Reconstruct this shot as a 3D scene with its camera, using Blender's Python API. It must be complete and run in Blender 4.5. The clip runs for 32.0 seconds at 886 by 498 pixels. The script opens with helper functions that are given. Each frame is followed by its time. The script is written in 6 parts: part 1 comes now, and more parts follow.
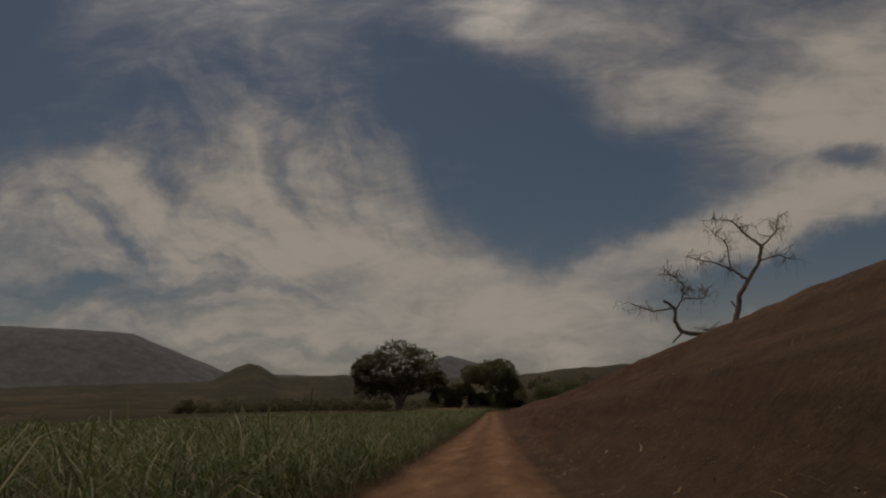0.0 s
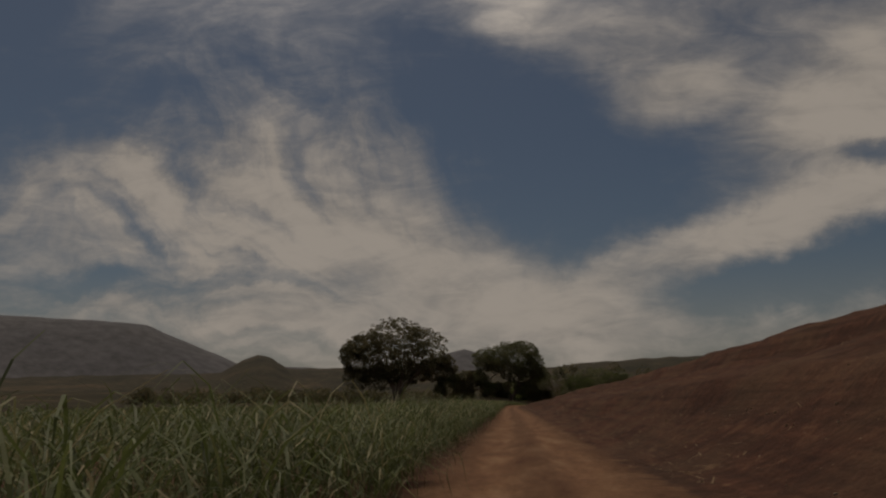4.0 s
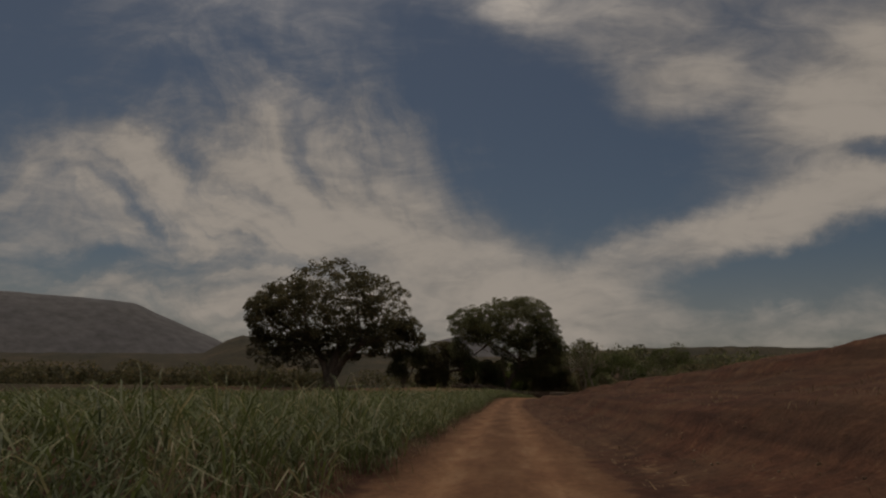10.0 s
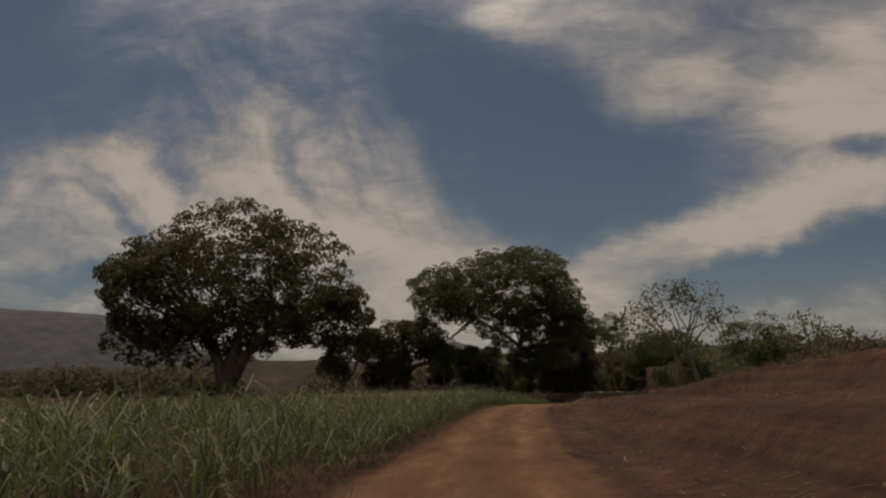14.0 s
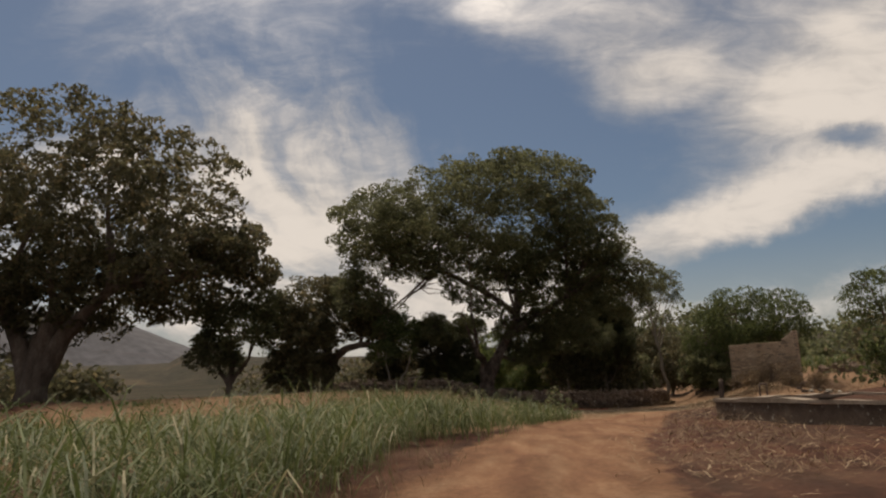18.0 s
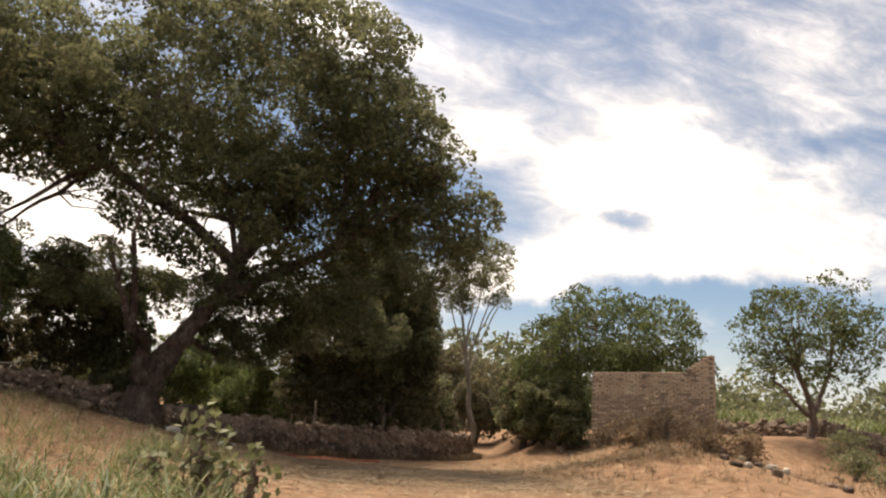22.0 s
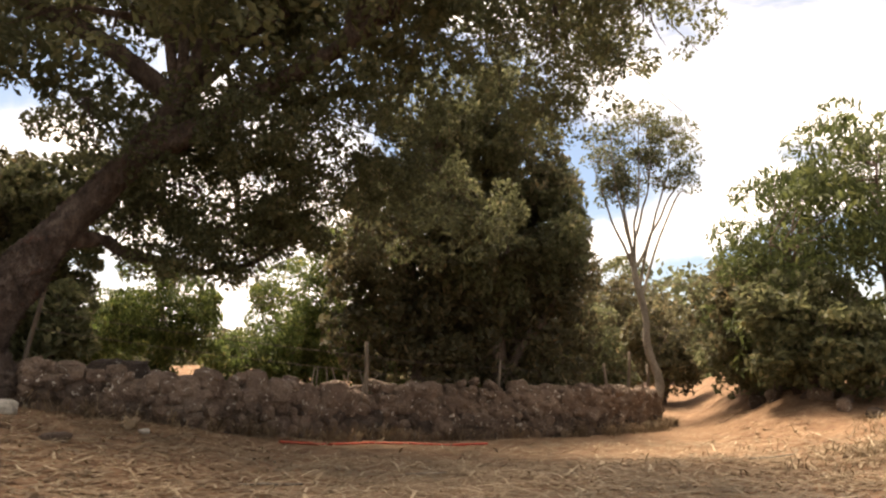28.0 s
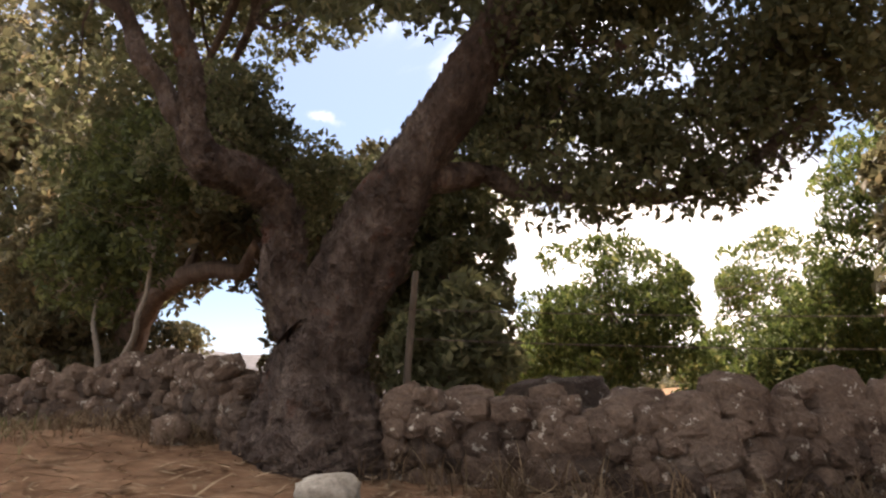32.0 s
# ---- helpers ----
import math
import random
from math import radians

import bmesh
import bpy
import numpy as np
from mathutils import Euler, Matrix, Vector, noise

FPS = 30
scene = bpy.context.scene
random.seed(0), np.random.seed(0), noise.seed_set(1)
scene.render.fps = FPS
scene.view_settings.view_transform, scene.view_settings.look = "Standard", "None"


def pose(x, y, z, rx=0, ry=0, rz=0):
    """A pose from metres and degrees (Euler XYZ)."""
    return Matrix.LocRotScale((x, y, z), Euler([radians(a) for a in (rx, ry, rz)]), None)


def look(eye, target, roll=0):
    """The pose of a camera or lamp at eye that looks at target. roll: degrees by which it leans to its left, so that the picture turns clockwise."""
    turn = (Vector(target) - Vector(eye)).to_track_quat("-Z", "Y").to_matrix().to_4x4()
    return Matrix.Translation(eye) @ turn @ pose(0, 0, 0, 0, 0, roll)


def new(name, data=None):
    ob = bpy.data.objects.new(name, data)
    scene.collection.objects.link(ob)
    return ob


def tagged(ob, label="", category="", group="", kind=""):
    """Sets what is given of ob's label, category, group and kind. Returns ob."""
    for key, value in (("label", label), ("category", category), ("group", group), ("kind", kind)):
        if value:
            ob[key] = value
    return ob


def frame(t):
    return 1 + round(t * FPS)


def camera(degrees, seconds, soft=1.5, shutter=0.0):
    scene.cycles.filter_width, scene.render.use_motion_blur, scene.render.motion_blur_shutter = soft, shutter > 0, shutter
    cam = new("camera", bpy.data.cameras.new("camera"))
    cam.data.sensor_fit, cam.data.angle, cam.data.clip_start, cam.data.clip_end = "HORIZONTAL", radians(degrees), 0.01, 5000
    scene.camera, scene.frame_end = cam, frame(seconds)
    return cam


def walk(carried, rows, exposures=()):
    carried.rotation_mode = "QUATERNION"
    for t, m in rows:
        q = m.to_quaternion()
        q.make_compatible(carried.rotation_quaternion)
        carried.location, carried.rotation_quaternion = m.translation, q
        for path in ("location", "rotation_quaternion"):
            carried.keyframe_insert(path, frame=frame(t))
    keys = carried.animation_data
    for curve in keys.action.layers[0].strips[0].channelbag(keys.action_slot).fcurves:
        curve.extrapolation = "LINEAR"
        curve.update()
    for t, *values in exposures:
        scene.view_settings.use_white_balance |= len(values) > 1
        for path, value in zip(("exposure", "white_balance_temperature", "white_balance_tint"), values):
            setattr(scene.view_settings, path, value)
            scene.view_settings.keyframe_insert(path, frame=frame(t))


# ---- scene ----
cam = camera(64.01, 32.0, soft=2.2)
PATH = [
    (0, (0.904, -116.475, 1.826), (0.257, -106.739, 4.017), -1.29),
    (0.5, (0.646, -109.870, 1.652), (-0.079, -100.110, 3.707), -1.59),
    (1, (0.421, -103.228, 1.494), (-0.370, -93.471, 3.541), -1.66),
    (1.5, (0.253, -96.536, 1.368), (-0.526, -86.771, 3.378), -3.07),
    (2, (0.013, -89.799, 1.299), (-0.780, -80.088, 3.549), -1.47),
    (2.5, (-0.177, -82.963, 1.246), (-0.993, -73.196, 3.228), -1.68),
    (3, (-0.323, -76.045, 1.205), (-1.109, -66.292, 3.268), -2.16),
    (3.5, (-0.430, -69.056, 1.172), (-1.279, -59.322, 3.299), -1.51),
    (5.5, (0.000, -39.506, 1.133), (-0.809, -29.761, 3.225), 0.27),
    (6, (0.166, -32.094, 1.148), (-0.592, -22.320, 3.124), -0.67),
    (6.5, (0.293, -24.839, 1.233), (-0.473, -15.082, 3.286), -0.18),
    (7, (0.317, -17.627, 1.314), (-0.459, -7.892, 3.465), 0.12),
    (7.5, (0.205, -10.302, 1.310), (-0.587, -0.516, 3.210), 0.18),
    (8, (0.199, -2.747, 1.249), (-0.599, 7.021, 3.237), 0.10),
    (8.5, (0.138, 4.754, 1.231), (-0.695, 14.518, 3.224), -0.65),
    (9, (0.001, 12.180, 1.260), (-0.850, 21.943, 3.255), -0.21),
    (9.5, (-0.078, 19.641, 1.311), (-0.940, 29.401, 3.310), 0.13),
    (10, (-0.051, 27.257, 1.330), (-0.934, 37.025, 3.281), 0.55),
    (10.5, (-0.059, 34.836, 1.321), (-0.928, 44.582, 3.383), 0.10),
    (11, (-0.054, 42.336, 1.271), (-0.934, 52.080, 3.335), -0.40),
    (11.5, (-0.050, 49.624, 1.218), (-0.893, 59.378, 3.256), -0.29),
    (12, (-0.102, 56.658, 1.181), (-0.955, 66.413, 3.214), -0.32),
    (12.5, (-0.070, 63.411, 1.199), (-0.904, 73.144, 3.336), -0.67),
    (13, (-0.073, 70.298, 1.136), (-0.915, 80.067, 3.099), -0.85),
    (13.5, (0.015, 77.099, 1.025), (-0.780, 86.868, 3.005), -1.50),
    (14, (0.089, 83.424, 0.920), (-0.689, 93.181, 2.968), -0.98),
    (14.5, (0.036, 89.449, 0.797), (-0.731, 99.227, 2.749), -1.40),
    (15, (0.107, 94.910, 0.748), (-0.594, 104.676, 2.784), -1.48),
    (15.5, (0.000, 100.000, 0.796), (-0.682, 109.778, 2.780), -1.40),
    (17.5, (0.717, 119.361, 1.665), (-0.001, 129.141, 3.627), -2.75),
    (18.5, (0.742, 127.222, 1.441), (0.204, 137.012, 3.407), -0.60),
    (19, (1.048, 131.315, 1.477), (0.759, 141.149, 3.271), -0.96),
    (19.5, (1.598, 134.907, 1.421), (1.551, 144.724, 3.323), 0.26),
    (20, (2.186, 138.172, 1.346), (2.466, 147.967, 3.339), 1.49),
    (20.5, (2.414, 141.327, 1.370), (3.096, 151.083, 3.456), 2.36),
    (21, (2.760, 144.286, 1.408), (3.942, 153.981, 3.554), 4.32),
    (21.5, (3.750, 147.466, 1.430), (5.481, 157.030, 3.783), 4.13),
    (22, (4.689, 149.918, 1.456), (6.795, 159.390, 3.874), 3.78),
    (22.5, (5.443, 151.883, 1.483), (7.782, 161.284, 3.963), 3.18),
    (23, (6.022, 153.684, 1.528), (8.451, 163.091, 3.894), 3.96),
    (23.5, (6.494, 155.107, 1.584), (8.943, 164.528, 3.873), 3.28),
    (24, (6.861, 156.422, 1.630), (9.262, 165.886, 3.791), 3.30),
    (24.5, (7.094, 157.499, 1.563), (9.436, 166.992, 3.660), 4.00),
    (26.5, (8.562, 160.738, 1.072), (10.060, 170.382, 3.252), 3.05),
    (27, (8.738, 162.152, 1.088), (9.858, 171.855, 3.231), 2.81),
    (27.5, (8.857, 163.607, 1.092), (9.452, 173.372, 3.164), 2.37),
    (28, (8.839, 165.326, 1.057), (8.752, 175.138, 2.981), 0.31),
    (28.5, (8.476, 167.028, 1.056), (7.565, 176.796, 2.997), 0.77),
    (29, (7.920, 168.624, 1.050), (6.066, 178.232, 3.114), -1.18),
    (29.5, (7.452, 170.109, 1.013), (4.509, 179.416, 3.184), -2.21),
    (30, (6.855, 171.278, 1.010), (2.960, 180.202, 3.289), -2.17),
    (30.5, (6.418, 172.020, 1.023), (1.832, 180.585, 3.394), -3.31),
    (31, (6.029, 172.583, 1.038), (0.946, 180.836, 3.499), -4.12),
    (31.5, (5.806, 172.842, 1.051), (0.444, 180.890, 3.597), -3.96),
    (32, (5.672, 173.018, 1.077), (0.131, 180.956, 3.587), -4.56),
]
# brightness and white balance of the clip's camera: seconds, stops, kelvin, tint
EXPOSURES = [(0, -1.52, 7600, 13), (9, -1.5, 7600, 13), (13, -1.2, 7600, 13), (15.5, -0.78, 7500, 13), (17.5, -0.25, 7500, 13), (19, 0.2, 7050, 13), (21, 0.97, 7250, 13), (22.5, 1.1, 7500, 14), (24, 0.88, 7500, 14), (27, 1.25, 7800, 15), (28, 1.75, 8100, 16), (29, 2.12, 8500, 18), (30, 2.12, 8100, 19), (32, 2.0, 7550, 20)]
SUN_POWER = 3.1
# extra brightness of the unseen cloud round the sun, as fill light
SUN_VEIL_FILL = 3.2
SKY_TINT = (0.53, 0.58, 0.61)
CLOUD_DIM, CLOUD_LIT = (4.6, 4.6, 4.65), (7.7, 7.45, 7.2)
# clouds and gaps on a chart square to one bearing: across, up, half length, half width, slant in degrees, weight
SKY_AXIS = (-4.56, 12.42)
CLOUDS = [(-0.32, 0.00, 0.46, 0.2, -9, 0.46), (-0.18, 0.09, 0.24, 0.10, -24, 0.26), (0.04, -0.05, 0.30, 0.075, -22, 0.42), (0.05, -0.125, 0.95, 0.06, 0, 0.5),
          (-0.43, 0.115, 0.07, 0.03, -38, 0.4), (0.40, 0.015, 0.27, 0.045, 19, 0.75), (0.60, 0.055, 0.2, 0.05, 12, 0.5), (0.60, 0.185, 0.2, 0.09, 14, 0.85), (0.60, 0.31, 0.22, 0.07, -12, 0.5),
          (0.24, 0.29, 0.26, 0.09, -16, 0.36), (0.09, 0.31, 0.07, 0.05, 22, 0.3), (0.315, 0.205, 0.11, 0.045, 14, 0.4), (-0.24, 0.35, 0.18, 0.045, -6, 0.14), (0.5, -0.045, 0.2, 0.042, 12, -0.5),
          (0.13, 0.115, 0.2, 0.15, -30, -0.34), (-0.46, 0.215, 0.22, 0.06, 0, -0.3), (-0.49, -0.045, 0.14, 0.026, -6, -0.5), (0.61, 0.112, 0.06, 0.024, -12, -0.85), (-0.26, -0.122, 0.12, 0.012, 0, -0.3), (-0.12, -0.132, 0.1, 0.012, 0, -0.3), (0.05, 0.24, 0.16, 0.1, 0, -0.2),
          (0.86, 0.2, 0.34, 0.12, 4, 0.5), (1.05, 0.11, 0.5, 0.07, 0, 0.36), (0.53, 0.34, 0.1, 0.05, 20, -0.25), (0.72, 0.30, 0.1, 0.022, 0, -0.5), (0.88, 0.026, 0.34, 0.03, 2, -0.55), (1.0, 0.46, 0.4, 0.17, 6, 0.42), (0.95, 0.31, 0.16, 0.03, 14, -0.3), (-0.88, 0.32, 0.36, 0.26, 20, -0.65), (-1.25, 0.0, 0.4, 0.12, 0, -0.4), (-0.76, 0.36, 0.05, 0.018, -20, 0.7)]
walk(cam, [(t, look(eye, target, roll)) for t, eye, target, roll in PATH], EXPOSURES)

# ---------------------------------------------------------------- world, sun and exposure
SUN_AZ, SUN_EL = -25.0, 68.0      # degrees to the right of +y, and above the ground
world = bpy.data.worlds.new("cloudy_sky")
scene.world = world
world.use_nodes = True
wt = world.node_tree
wn, wl = wt.nodes, wt.links
bg = wn["Background"]
sky = wn.new("ShaderNodeTexSky")
sky.sky_type, sky.sun_disc = "NISHITA", False
sky.sun_elevation, sky.sun_rotation = radians(SUN_EL), radians(SUN_AZ)
sky.air_density, sky.dust_density, sky.ozone_density = 1.0, 1.2, 1.5


def wmath(op, a, b=None, clamp=False):
    m = wn.new("ShaderNodeMath")
    m.operation, m.use_clamp = op, clamp
    for s, v in ((0, a), (1, b)):
        if v is None:
            continue
        if isinstance(v, (int, float)):
            m.inputs[s].default_value = v
        else:
            wl.new(v, m.inputs[s])
    return m.outputs[0]


def smooth_range(v, lo, hi):
    m = wn.new("ShaderNodeMapRange")
    m.interpolation_type = "SMOOTHSTEP"
    wl.new(v, m.inputs["Value"])
    m.inputs["From Min"].default_value, m.inputs["From Max"].default_value = lo, hi
    return m.outputs["Result"]


ray_dir = wn.new("ShaderNodeTexCoord").outputs["Generated"]
sep = wn.new("ShaderNodeSeparateXYZ")
wl.new(ray_dir, sep.inputs[0])
# a flat cloud deck: the direction is laid out on a plane overhead
lift = wmath("ADD", wmath("MAXIMUM", sep.outputs[2], 0.0), 0.3)
deck = wn.new("ShaderNodeCombineXYZ")
wl.new(wmath("DIVIDE", sep.outputs[0], lift), deck.inputs[0])
wl.new(wmath("DIVIDE", sep.outputs[1], lift), deck.inputs[1])


def cloud_noise(scale, detail, rough, dist, turn, stretch, shift=0.0):
    mp = wn.new("ShaderNodeMapping")
    mp.inputs["Rotation"].default_value = (0, 0, radians(turn))
    mp.inputs["Scale"].default_value = (stretch, 1, 1)
    mp.inputs["Location"].default_value = (shift, shift * 0.7, 0)
    wl.new(deck.outputs[0], mp.inputs[0])
    n = wn.new("ShaderNodeTexNoise")
    n.inputs["Scale"].default_value, n.inputs["Detail"].default_value = scale, detail
    n.inputs["Roughness"].default_value, n.inputs["Distortion"].default_value = rough, dist
    wl.new(mp.outputs[0], n.inputs["Vector"])
    return n.outputs["Fac"]


def dotted(v):
    d = wn.new("ShaderNodeVectorMath")
    d.operation = "DOT_PRODUCT"
    wl.new(ray_dir, d.inputs[0])
    d.inputs[1].default_value = v
    return d.outputs["Value"]


# the chart of the sky: a plane square to its axis, with frayed coordinates
_a, _e = radians(SKY_AXIS[0]), radians(SKY_AXIS[1])
ahead = dotted((math.sin(_a) * math.cos(_e), math.cos(_a) * math.cos(_e), math.sin(_e)))
depth = wmath("MAXIMUM", ahead, 0.2)
chart = wn.new("ShaderNodeCombineXYZ")
wl.new(wmath("DIVIDE", dotted((math.cos(_a), -math.sin(_a), 0)), depth), chart.inputs[0])
wl.new(wmath("DIVIDE", dotted((-math.sin(_a) * math.sin(_e), -math.cos(_a) * math.sin(_e), math.cos(_e))), depth), chart.inputs[1])


def chart_noise(vector, scale, detail, rough, dist=0.0, out="Fac"):
    n = wn.new("ShaderNodeTexNoise")
    n.inputs["Scale"].default_value, n.inputs["Detail"].default_value = scale, detail
    n.inputs["Roughness"].default_value, n.inputs["Distortion"].default_value = rough, dist
    wl.new(vector, n.inputs["Vector"])
    return n.outputs[out]


def vec(op, a, b):
    m = wn.new("ShaderNodeVectorMath")
    m.operation = op
    wl.new(a, m.inputs[0])
    if isinstance(b, tuple):
        m.inputs[1].default_value = b
    elif isinstance(b, (int, float)):
        m.inputs["Scale"].default_value = b
    else:
        wl.new(b, m.inputs[1])
    return m.outputs[0]


wave = vec("SCALE", vec("SUBTRACT", chart_noise(chart.outputs[0], 7.0, 6, 0.62, 0.0, "Color"), (0.5, 0.5, 0.5)), 0.1)
frayed_chart = vec("ADD", chart.outputs[0], wave)


def cloud_bank(x, y, half_long, half_wide, slant, weight):
    """A bank of cloud, or with a negative weight a gap, as a soft slanting oval on the chart."""
    mp = wn.new("ShaderNodeMapping")
    mp.vector_type = "TEXTURE"
    mp.inputs["Location"].default_value = (x, y, 0)
    mp.inputs["Rotation"].default_value = (0, 0, radians(slant))
    mp.inputs["Scale"].default_value = (half_long, half_wide, 1)
    wl.new(frayed_chart, mp.inputs[0])
    d = wn.new("ShaderNodeVectorMath")
    d.operation = "LENGTH"
    wl.new(mp.outputs[0], d.inputs[0])
    return wmath("MULTIPLY", smooth_range(d.outputs["Value"], 1.5, 0.1), weight)


streaks = cloud_noise(1.7, 8, 0.52, 0.9, 52, 0.42, 3.1)
brushed = wn.new("ShaderNodeMapping")
brushed.inputs["Rotation"].default_value = (0, 0, radians(-16))
brushed.inputs["Scale"].default_value = (0.5, 1.3, 1)
wl.new(chart.outputs[0], brushed.inputs[0])
puffs = chart_noise(brushed.outputs[0], 8.0, 8, 0.6, 0.6)
wisps = chart_noise(brushed.outputs[0], 21.0, 7, 0.62, 1.0)
# cirrus combed out from one place near the skyline
fan_at = vec("SUBTRACT", frayed_chart, (0.06, -0.17, 0))
fsep = wn.new("ShaderNodeSeparateXYZ")
wl.new(fan_at, fsep.inputs[0])
comb = wn.new("ShaderNodeCombineXYZ")
wl.new(wmath("MULTIPLY", wmath("ARCTAN2", fsep.outputs[0], fsep.outputs[1]), 3.6), comb.inputs[0])
reach = wn.new("ShaderNodeVectorMath")
reach.operation = "LENGTH"
wl.new(fan_at, reach.inputs[0])
wl.new(wmath("MULTIPLY", reach.outputs["Value"], 3.4), comb.inputs[1])
rays = chart_noise(comb.outputs[0], 1.0, 7, 0.6, 1.4)
fan = wmath("MULTIPLY", cloud_bank(-0.25, 0.02, 0.6, 0.26, -9, 1.0), smooth_range(reach.outputs["Value"], 0.06, 0.42))
grainy = wmath("ADD", wmath("ADD", wmath("MULTIPLY", streaks, 0.3), wmath("MULTIPLY", puffs, 0.5)), wmath("MULTIPLY", wisps, 0.2))
mixed_noise = wmath("ADD", grainy, wmath("MULTIPLY", fan, wmath("MULTIPLY", wmath("SUBTRACT", rays, 0.5), 1.35)))
inside = smooth_range(ahead, 0.25, 0.5)
cover = wmath("ADD", wmath("MULTIPLY", wmath("SUBTRACT", mixed_noise, 0.5), 1.75), wmath("SUBTRACT", 0.42, wmath("MULTIPLY", inside, 0.22)))
for bank in CLOUDS:
    cover = wmath("ADD", cover, cloud_bank(*bank))
mask = wmath("MULTIPLY", smooth_range(cover, -0.05, 1.12), 0.97)
low = smooth_range(sep.outputs[2], 0.2, 0.0)
mask = wmath("MAXIMUM", mask, wmath("MULTIPLY", low, 0.55))
# unseen cloud cover added high overhead for more diffuse light
mask = wmath("MAXIMUM", mask, wmath("MULTIPLY", smooth_range(sep.outputs[2], 0.66, 0.85), 0.85))
shade = wn.new("ShaderNodeMix")
shade.data_type = "RGBA"
wl.new(smooth_range(wmath("ADD", wmath("MULTIPLY", cover, 0.4), wmath("MULTIPLY", wmath("ADD", puffs, wisps), 0.55)), 0.5, 1.12), shade.inputs[0])
shade.inputs[6].default_value, shade.inputs[7].default_value = (*CLOUD_DIM, 1), (*CLOUD_LIT, 1)
tint = wn.new("ShaderNodeMix")
tint.data_type, tint.blend_type = "RGBA", "MULTIPLY"
tint.inputs[0].default_value = 1.0
wl.new(sky.outputs[0], tint.inputs[6])
tint.inputs[7].default_value = (*SKY_TINT, 1)
# cloud round the veiled sun, above the view, brightened to fill the shade
toward = wn.new("ShaderNodeVectorMath")
toward.operation = "DOT_PRODUCT"
wl.new(ray_dir, toward.inputs[0])
toward.inputs[1].default_value = (math.sin(radians(SUN_AZ)) * math.cos(radians(SUN_EL)), math.cos(radians(SUN_AZ)) * math.cos(radians(SUN_EL)), math.sin(radians(SUN_EL)))
gain = wmath("ADD", wmath("MULTIPLY", smooth_range(toward.outputs["Value"], math.cos(radians(48)), 1.0), SUN_VEIL_FILL), 1.0)
lit = wn.new("ShaderNodeVectorMath")
lit.operation = "SCALE"
wl.new(shade.outputs[2], lit.inputs[0])
wl.new(gain, lit.inputs["Scale"])
mixed = wn.new("ShaderNodeMix")
mixed.data_type = "RGBA"
wl.new(mask, mixed.inputs[0])
wl.new(tint.outputs[2], mixed.inputs[6])
wl.new(lit.outputs[0], mixed.inputs[7])
wl.new(mixed.outputs[2], bg.inputs["Color"])
bg.inputs["Strength"].default_value = 0.1

sun = new("sun", bpy.data.lights.new("sun", "SUN"))
sun.data.energy, sun.data.angle, sun.data.color = SUN_POWER, radians(16), (1.0, 0.94, 0.84)
_a, _e = radians(SUN_AZ), radians(SUN_EL)
sun.matrix_world = look((0, 0, 60), (-math.sin(_a) * math.cos(_e), -math.cos(_a) * math.cos(_e), 60 - math.sin(_e)))

# ---------------------------------------------------------------- materials
def nodes_of(mat):
    mat.use_nodes = True
    nt = mat.node_tree
    return nt, nt.nodes, nt.links, nt.nodes["Principled BSDF"]


def ramp(nt, fac, stops):
    r = nt.nodes.new("ShaderNodeValToRGB")
    el = r.color_ramp.elements
    while len(el) < len(stops):
        el.new(0.5)
    for e, (p, c) in zip(el, stops):
        e.position, e.color = p, (*c, 1)
    nt.links.new(fac, r.inputs[0])
    return r.outputs[0]


def noise_tex(nt, scale, detail=5.0, rough=0.6, world=True, stretch=None, dist=0.0):
    n = nt.nodes.new("ShaderNodeTexNoise")
    n.inputs["Scale"].default_value = scale
    n.inputs["Detail"].default_value = detail
    n.inputs["Roughness"].default_value = rough
    n.inputs["Distortion"].default_value = dist
    if world:
        g = nt.nodes.new("ShaderNodeNewGeometry").outputs["Position"]
    else:
        g = nt.nodes.new("ShaderNodeTexCoord").outputs["Object"]
    if stretch:
        mp = nt.nodes.new("ShaderNodeMapping")
        mp.inputs["Scale"].default_value = stretch
        nt.links.new(g, mp.inputs["Vector"])
        g = mp.outputs["Vector"]
    nt.links.new(g, n.inputs["Vector"])
    return n.outputs["Fac"]


def mixc(nt, fac, a, b, mode="MIX"):
    m = nt.nodes.new("ShaderNodeMix")
    m.data_type, m.blend_type = "RGBA", mode
    for s, v in ((0, fac), (6, a), (7, b)):
        if isinstance(v, (int, float)):
            m.inputs[s].default_value = v
        elif isinstance(v, tuple):
            m.inputs[s].default_value = (*v, 1)
        else:
            nt.links.new(v, m.inputs[s])
    return m.outputs[2]


def bump(nt, height, strength, dist, bsdf):
    b = nt.nodes.new("ShaderNodeBump")
    b.inputs["Strength"].default_value = strength
    b.inputs["Distance"].default_value = dist
    nt.links.new(height, b.inputs["Height"])
    nt.links.new(b.outputs["Normal"], bsdf.inputs["Normal"])


